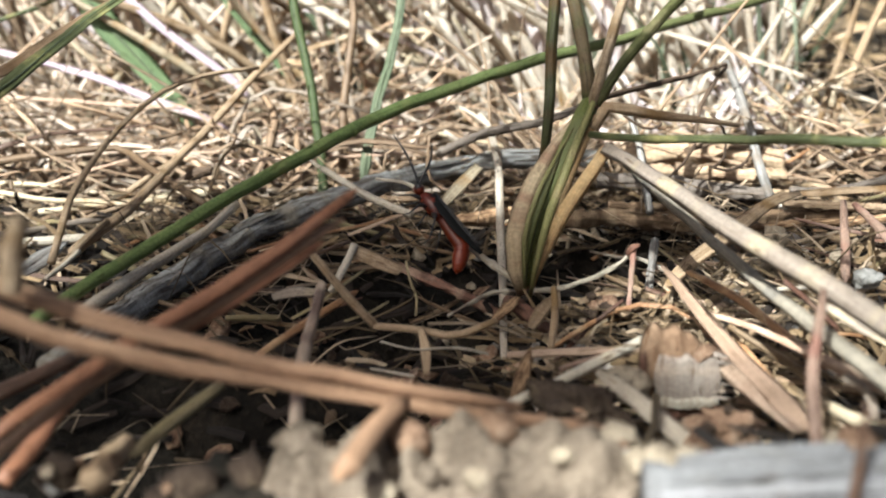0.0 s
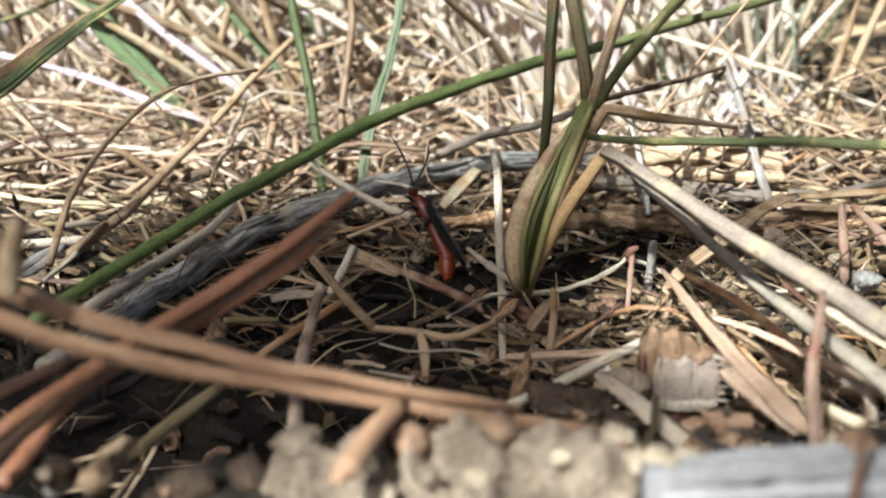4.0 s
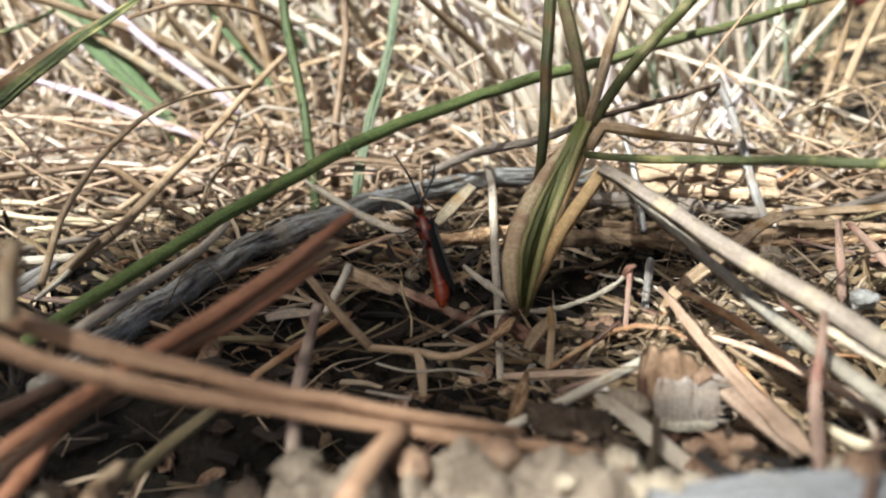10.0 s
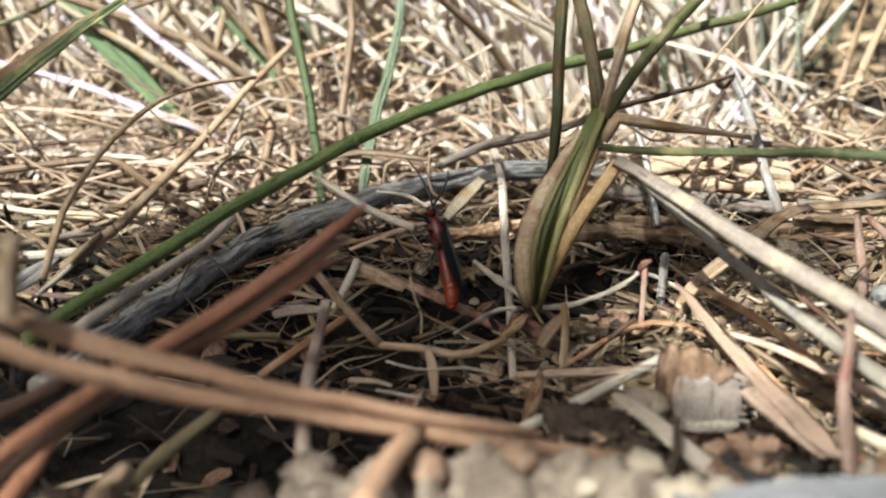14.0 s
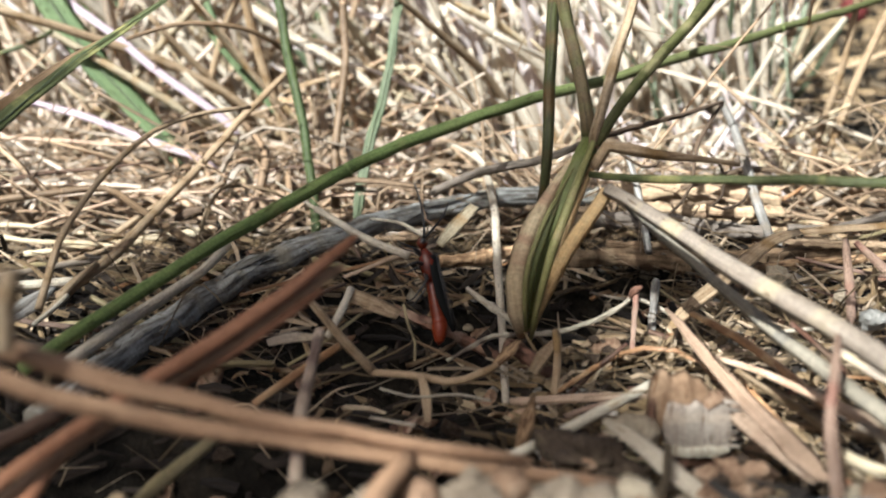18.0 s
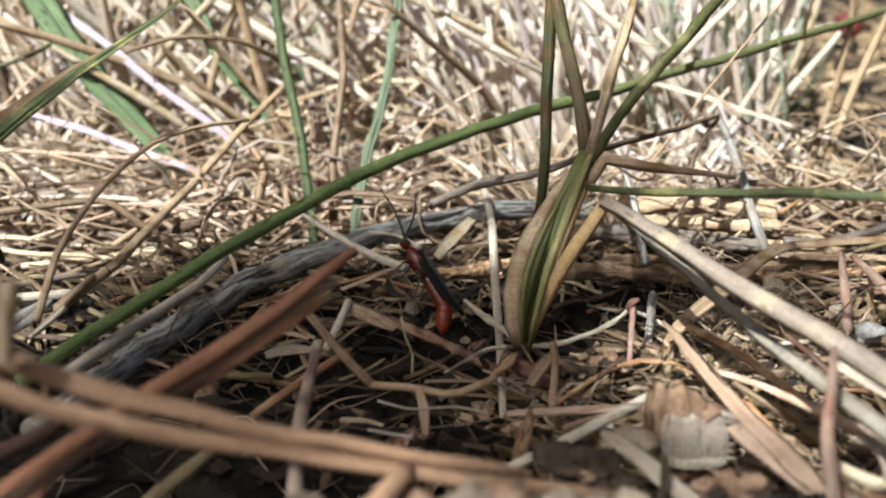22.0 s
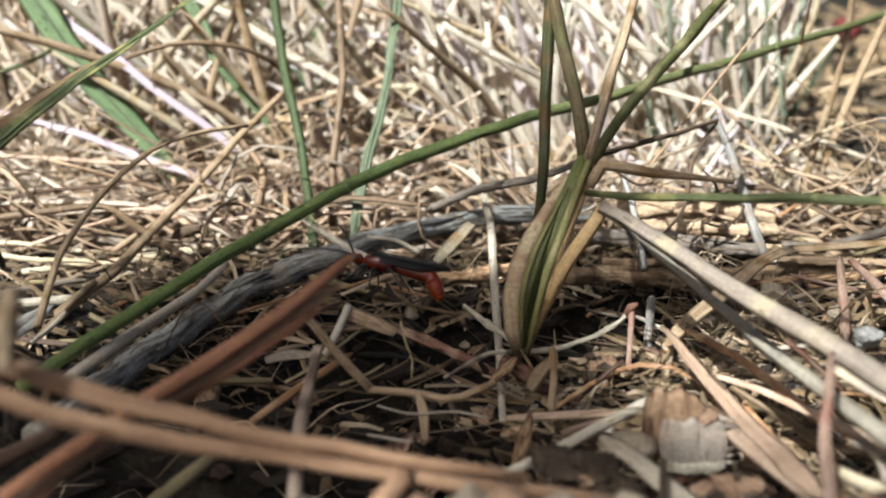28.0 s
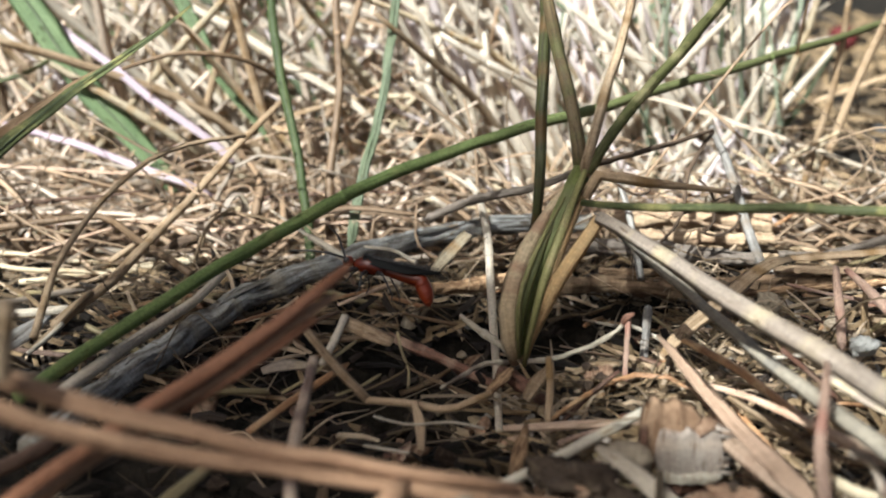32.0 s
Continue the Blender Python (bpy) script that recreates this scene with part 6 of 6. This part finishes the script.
# ---- the insect ----
def blob(rows, sides=14, caps=True):
    """A body drawn through rows of x, z, half width, half height; millimetres."""
    V, F = [], []
    for x, z, a, b in rows:
        for j in range(sides):
            t = 2 * math.pi * j / sides
            V.append((x, a * math.cos(t), z + b * math.sin(t)))
    n = len(rows)
    for i in range(n - 1):
        for j in range(sides):
            F.append((i * sides + j, (i + 1) * sides + j, (i + 1) * sides + (j + 1) % sides, i * sides + (j + 1) % sides))
    if not caps:
        return V, F
    F.append(tuple(range(sides)))
    F.append(tuple((n - 1) * sides + j for j in range(sides))[::-1])
    return V, F


insect = new("wasp")
tagged(insect, "slender red wasp with black wings on the litter", "insect")


BUG = 1.1


def bug_part(name, shape, mat, parent, label="", at=(0, 0, 0)):
    shape = ([Vector(v) * BUG for v in shape[0]], *shape[1:])
    me = to_mesh(name, shape[0], shape[1], shape[2] if len(shape) > 2 else None, mat)
    ob = new(name, me)
    ob.parent = parent
    ob.location = Vector(at) * MM * BUG
    return tagged(ob, label)


head = bug_part("head", blob([(0.62, -0.05, 0.1, 0.1), (0.5, -0.03, 0.34, 0.32), (0.25, 0, 0.5, 0.46), (0, 0.03, 0.52, 0.48), (-0.22, 0, 0.38, 0.35), (-0.34, -0.05, 0.18, 0.18)]), "insect_red", insect, "glossy dark red head")
for side in (-1, 1):
    bug_part("eye", blob([(0.3, 0, 0.05, 0.08), (0.2, 0, 0.16, 0.24), (0, 0, 0.2, 0.3), (-0.18, 0, 0.14, 0.22), (-0.26, 0, 0.04, 0.06)], 10), "insect_black", head, "black compound eye", (0.2, 0.4 * side, 0.1))
bug_part("thorax", blob([(-0.3, -0.05, 0.2, 0.2), (-0.5, 0, 0.44, 0.44), (-1.0, 0.05, 0.66, 0.68), (-1.6, 0.08, 0.78, 0.8), (-2.2, 0.06, 0.76, 0.76), (-2.8, 0, 0.58, 0.56), (-3.3, -0.06, 0.42, 0.4)]), "insect_dark", insect, "glossy dark red thorax")


ANTENNAE = {}


def rings(rows, mat, parent, sag):
    for (a, w), (b, w1) in zip(rows[:-1], rows[1:]):
        d0, d1 = -sag * a * a, -sag * b * b
        bug_part("segment", blob([(-a, d0, w * 0.98, w), (-a - 0.06, d0, w * 1.0, w * 1.01), (-(a + b) / 2, (d0 + d1) / 2, (w + w1) / 2, (w + w1) / 2 * 1.02), (-b + 0.06, d1, w1 * 0.99, w1), (-b, d1, w1 * 0.985, w1 * 0.985)], 14, b == 2.3), mat, parent)


fore_body = bug_part("abdomen_base", blob([(-3.1, -0.06, 0.4, 0.38), (-3.4, -0.08, 0.46, 0.46)]), "insect_red", insect, "red front of the abdomen")
rings([(3.3, 0.42), (4.0, 0.5), (4.7, 0.56), (5.5, 0.6), (6.3, 0.62)], "insect_red", fore_body, 0.004)
abdomen = bug_part("abdomen_tip", blob([(0.5, 0, 0.42, 0.42), (0.2, 0, 0.58, 0.58), (-0.3, 0, 0.64, 0.64), (-0.6, -0.01, 0.66, 0.66)]), "insect_orange", insect, "orange-red tip of the abdomen curving down", (-6.2, 0, -0.14))
rings([(0.5, 0.66), (1.0, 0.66), (1.5, 0.58), (1.95, 0.42), (2.3, 0.12)], "insect_orange", abdomen, 0.05)
for side in (-1, 1):
    def wing_shape(length, wide, lift):
        V, F = [], []
        n, m = 12, 6
        for i in range(n):
            u = i / (n - 1)
            half = wide * (0.35 + 0.65 * math.sin(math.pi * min(1, u * 0.7 + 0.1)) ** 0.8) * (1 if u < 0.6 else 1.02 - (u - 0.6) / 0.4)
            for j in range(m):
                q = j / (m - 1)
                V.append((-length * u, side * half * (q ** 0.7) * 0.62 + 0.04 * side, lift * u + 0.25 * (1 - q * q) - 0.4 * q * q * half))
        for i in range(n - 1):
            for j in range(m - 1):
                F.append((i * m + j, i * m + j + 1, (i + 1) * m + j + 1, (i + 1) * m + j))
        top = len(V)
        V += [(x, y, z - 0.05) for x, y, z in V[:top]]
        F += [tuple(top + k for k in q)[::-1] for q in F]
        edge = [i * m for i in range(n)] + [(n - 1) * m + j for j in range(1, m)] + [i * m + m - 1 for i in range(n - 2, -1, -1)] + list(range(m - 2, 0, -1))
        F += [(edge[k], edge[(k + 1) % len(edge)], top + edge[(k + 1) % len(edge)], top + edge[k]) for k in range(len(edge))]
        return V, F
    wing = bug_part("fore_wing", wing_shape(6.6, 1.3, 0.05), "wing_black", insect, "smoky black folded wing", (-1.1, 0.1 * side, 0.62))
    for v in range(3):
        vein = sweep([(0, 0.1 * side, 0.3 - 0.05 * v), (-3, side * (0.25 + 0.25 * v), 0.42 - 0.12 * v), (-6.4, side * (0.15 + 0.25 * v), 0.52 - 0.14 * v)], (0.09, 0.05), ROUND, n=8)
        bug_part("vein", vein, "insect_black", wing)
    bug_part("hind_wing", wing_shape(5.0, 0.9, 0.05), "wing_black", insect, "smaller black folded wing", (-1.9, 0.1 * side, 0.52))
    feeler = sweep([(0, 0, 0), (1.1, 0.38, 0.35), (2.7, 0.85, 0.6), (4.6, 1.2, 0.6)] if side > 0 else [(0, 0, 0), (0.9, -0.3, 0.8), (2.2, -0.7, 1.8), (3.6, -1.0, 2.4)], (0.22, 0.2, 0.18, 0.12), ROUND, n=26, knobs=0.1)
    ANTENNAE[side] = bug_part("antenna", feeler, "insect_black", insect, "long thin black antenna", (0.55, 0.2 * side, 0.25))
    for leg_no, (hip, knee, ankle, toe) in enumerate((
        ((-0.9, 0.4, -0.5), (-0.2, 1.5, -1.1), (0.3, 1.9, -2.2), (0.8, 2.1, -2.7)),
        ((-1.7, 0.5, -0.6), (-1.5, 1.9, -1.1), (-1.7, 2.3, -2.5), (-1.5, 2.6, -3.2)),
        ((-2.5, 0.5, -0.5), (-3.3, 1.7, -0.6), (-4.4, 2.0, -2.3), (-4.6, 2.2, -3.2)))):
        s = Vector((1, side * 0.7, 0.75))
        hip, knee, ankle, toe = (tuple(Vector(q) * s) for q in (hip, knee, ankle, toe))
        leg = bug_part("leg", sweep([hip, tuple((Vector(hip) + Vector(knee)) / 2 + Vector((0, 0, 0.1))), knee], (0.3, 0.36, 0.2), ROUND, n=8), "insect_black", insect, "thin jointed leg")
        bug_part("tibia", sweep([knee, ankle], (0.18, 0.13), ROUND, n=6), "insect_black", leg)
        bug_part("tarsus", sweep([ankle, toe], (0.12, 0.07), ROUND, n=5), "insect_black", leg)


def motions():
    INSECT_PATH = [
        (0.0, pose(-0.00290, 0.08551, 0.00648, 48.9, -32.4, 133.6)),
        (0.5, pose(-0.00290, 0.08550, 0.00656, 50.5, -33.6, 131.9)),
        (1.0, pose(-0.00310, 0.08565, 0.00673, 52.9, -37.5, 129.8)),
        (1.5, pose(-0.00310, 0.08562, 0.00667, 54.8, -38.6, 127.8)),
        (2.0, pose(-0.00299, 0.08544, 0.00645, 51.2, -36.3, 131.6)),
        (2.5, pose(-0.00307, 0.08557, 0.00644, 51.2, -36.2, 131.7)),
        (3.0, pose(-0.00330, 0.08562, 0.00672, 52.9, -37.5, 129.8)),
        (3.5, pose(-0.00335, 0.08560, 0.00656, 54.7, -38.7, 127.9)),
        (5.5, pose(-0.00306, 0.08543, 0.00649, 55.0, -46.1, 128.4)),
        (6.0, pose(-0.00281, 0.08533, 0.00654, 56.7, -47.5, 126.2)),
        (7.0, pose(-0.00243, 0.08535, 0.00639, 58.9, -48.6, 123.7)),
        (8.0, pose(-0.00250, 0.08546, 0.00655, 58.8, -48.6, 123.6)),
        (9.0, pose(-0.00250, 0.08562, 0.00608, 61.2, -49.4, 120.9)),
        (10.0, pose(-0.00247, 0.08601, 0.00621, 62.6, -52.0, 119.6)),
        (11.0, pose(-0.00226, 0.08640, 0.00570, 62.5, -51.8, 119.6)),
        (12.0, pose(-0.00229, 0.08747, 0.00531, 62.5, -51.8, 119.6)),
        (13.0, pose(-0.00206, 0.08744, 0.00451, 65.3, -52.6, 116.6)),
        (14.0, pose(-0.00223, 0.08764, 0.00480, 65.6, -52.6, 116.5)),
        (14.5, pose(-0.00222, 0.08754, 0.00472, 65.6, -52.5, 116.5)),
        (16.5, pose(-0.00230, 0.08744, 0.00500, 63.8, -52.1, 118.1)),
        (17.0, pose(-0.00244, 0.08759, 0.00480, 64.1, -52.1, 117.9)),
        (17.5, pose(-0.00250, 0.08712, 0.00488, 65.2, -53.1, 116.6)),
        (18.0, pose(-0.00241, 0.08664, 0.00474, 67.8, -54.7, 113.6)),
        (18.5, pose(-0.00235, 0.08666, 0.00488, 62.0, -53.2, 119.9)),
        (19.0, pose(-0.00220, 0.08683, 0.00513, 60.6, -50.4, 121.1)),
        (19.5, pose(-0.00332, 0.08691, 0.00530, 49.1, -42.1, 133.2)),
        (20.0, pose(-0.00392, 0.08693, 0.00546, 41.4, -33.1, 141.0)),
        (20.5, pose(-0.00370, 0.08690, 0.00575, 46.4, -38.2, 135.4)),
        (21.0, pose(-0.00366, 0.08672, 0.00574, 50.5, -43.6, 131.4)),
        (22.0, pose(-0.00374, 0.08687, 0.00590, 46.7, -41.1, 135.4)),
        (22.5, pose(-0.00352, 0.08679, 0.00581, 50.4, -43.7, 131.4)),
        (23.0, pose(-0.00320, 0.08672, 0.00576, 55.3, -48.9, 126.5)),
        (24.0, pose(-0.00252, 0.08648, 0.00509, 65.4, -52.8, 115.6)),
        (25.0, pose(-0.00233, 0.08627, 0.00478, 68.2, -53.7, 112.7)),
        (25.5, pose(-0.00213, 0.08621, 0.00486, 69.6, -54.1, 111.1)),
        (26.5, pose(-0.00283, 0.08626, 0.00521, 57.5, -50.1, 124.0)),
        (27.5, pose(-0.00537, 0.08632, 0.00558, 36.5, -31.1, 146.6)),
        (28.0, pose(-0.00797, 0.08631, 0.00526, 23.7, -7.5, 165.6)),
        (28.5, pose(-0.00857, 0.08635, 0.00547, 23.0, -4.7, 166.7)),
        (29.0, pose(-0.00885, 0.08643, 0.00581, 22.2, -2.2, 167.9)),
        (30.0, pose(-0.00896, 0.08658, 0.00595, 22.2, -2.2, 167.8)),
        (31.0, pose(-0.00893, 0.08652, 0.00596, 22.5, -4.0, 167.1)),
        (31.5, pose(-0.00883, 0.08656, 0.00593, 22.8, -5.8, 166.4)),
        (32.0, pose(-0.00850, 0.08652, 0.00592, 23.4, -8.5, 165.2)),
    ]
    BENDS = [(0.0, 40), (0.5, 36), (1.0, 26), (1.5, 22), (2.0, 34), (2.5, 34), (3.0, 26), (3.5, 22), (5.5, 14), (6.0, 10), (7.0, 8), (8.0, 8), (9.0, 6), (10.0, 5), (11.0, 5), (12.0, 5), (13.0, 5), (14.0, 5), (14.5, 5), (16.5, 5), (17.0, 5), (17.5, 5), (18.0, 5), (18.5, 5), (19.0, 10), (19.5, 25), (20.0, 40), (20.5, 34), (21.0, 22), (22.0, 32), (22.5, 24), (23.0, 14), (24.0, 5), (25.0, 5), (25.5, 5), (26.5, 15), (27.5, 42), (28.0, 46), (28.5, 50), (29.0, 50), (30.0, 50), (31.0, 50), (31.5, 50), (32.0, 50)]
    walk(insect, INSECT_PATH)
    FEEL = {
        1: [(0.0, -4, -8), (3.5, 2, -6), (9.0, 16, -4), (14.0, 20, -20), (17.0, 14, -16), (20.0, -16, -12), (24.0, 16, -16), (26.5, 12, -14), (28.0, 14, -10), (31.0, 16, -8), (32.0, 14, -9)],
        -1: [(0.0, -12, -8), (3.5, -8, -6), (9.0, 0, -4), (14.0, 4, -20), (17.0, 0, -16), (20.0, -20, -8), (24.0, 8, -12), (26.5, 4, -18), (28.0, 2, -26), (31.0, 0, -30), (32.0, 2, -28)],
    }
    for side, antenna in ANTENNAE.items():
        walk(antenna, [(t, pose(0.55 * MM * BUG, 0.2 * side * MM * BUG, 0.25 * MM * BUG, 0, pitch, yaw)) for t, pitch, yaw in FEEL[side]])
    walk(abdomen, [(t, pose(-6.2 * MM * BUG, 0, -0.14 * MM * BUG, 0, -b, 0)) for t, b in BENDS])


motions()
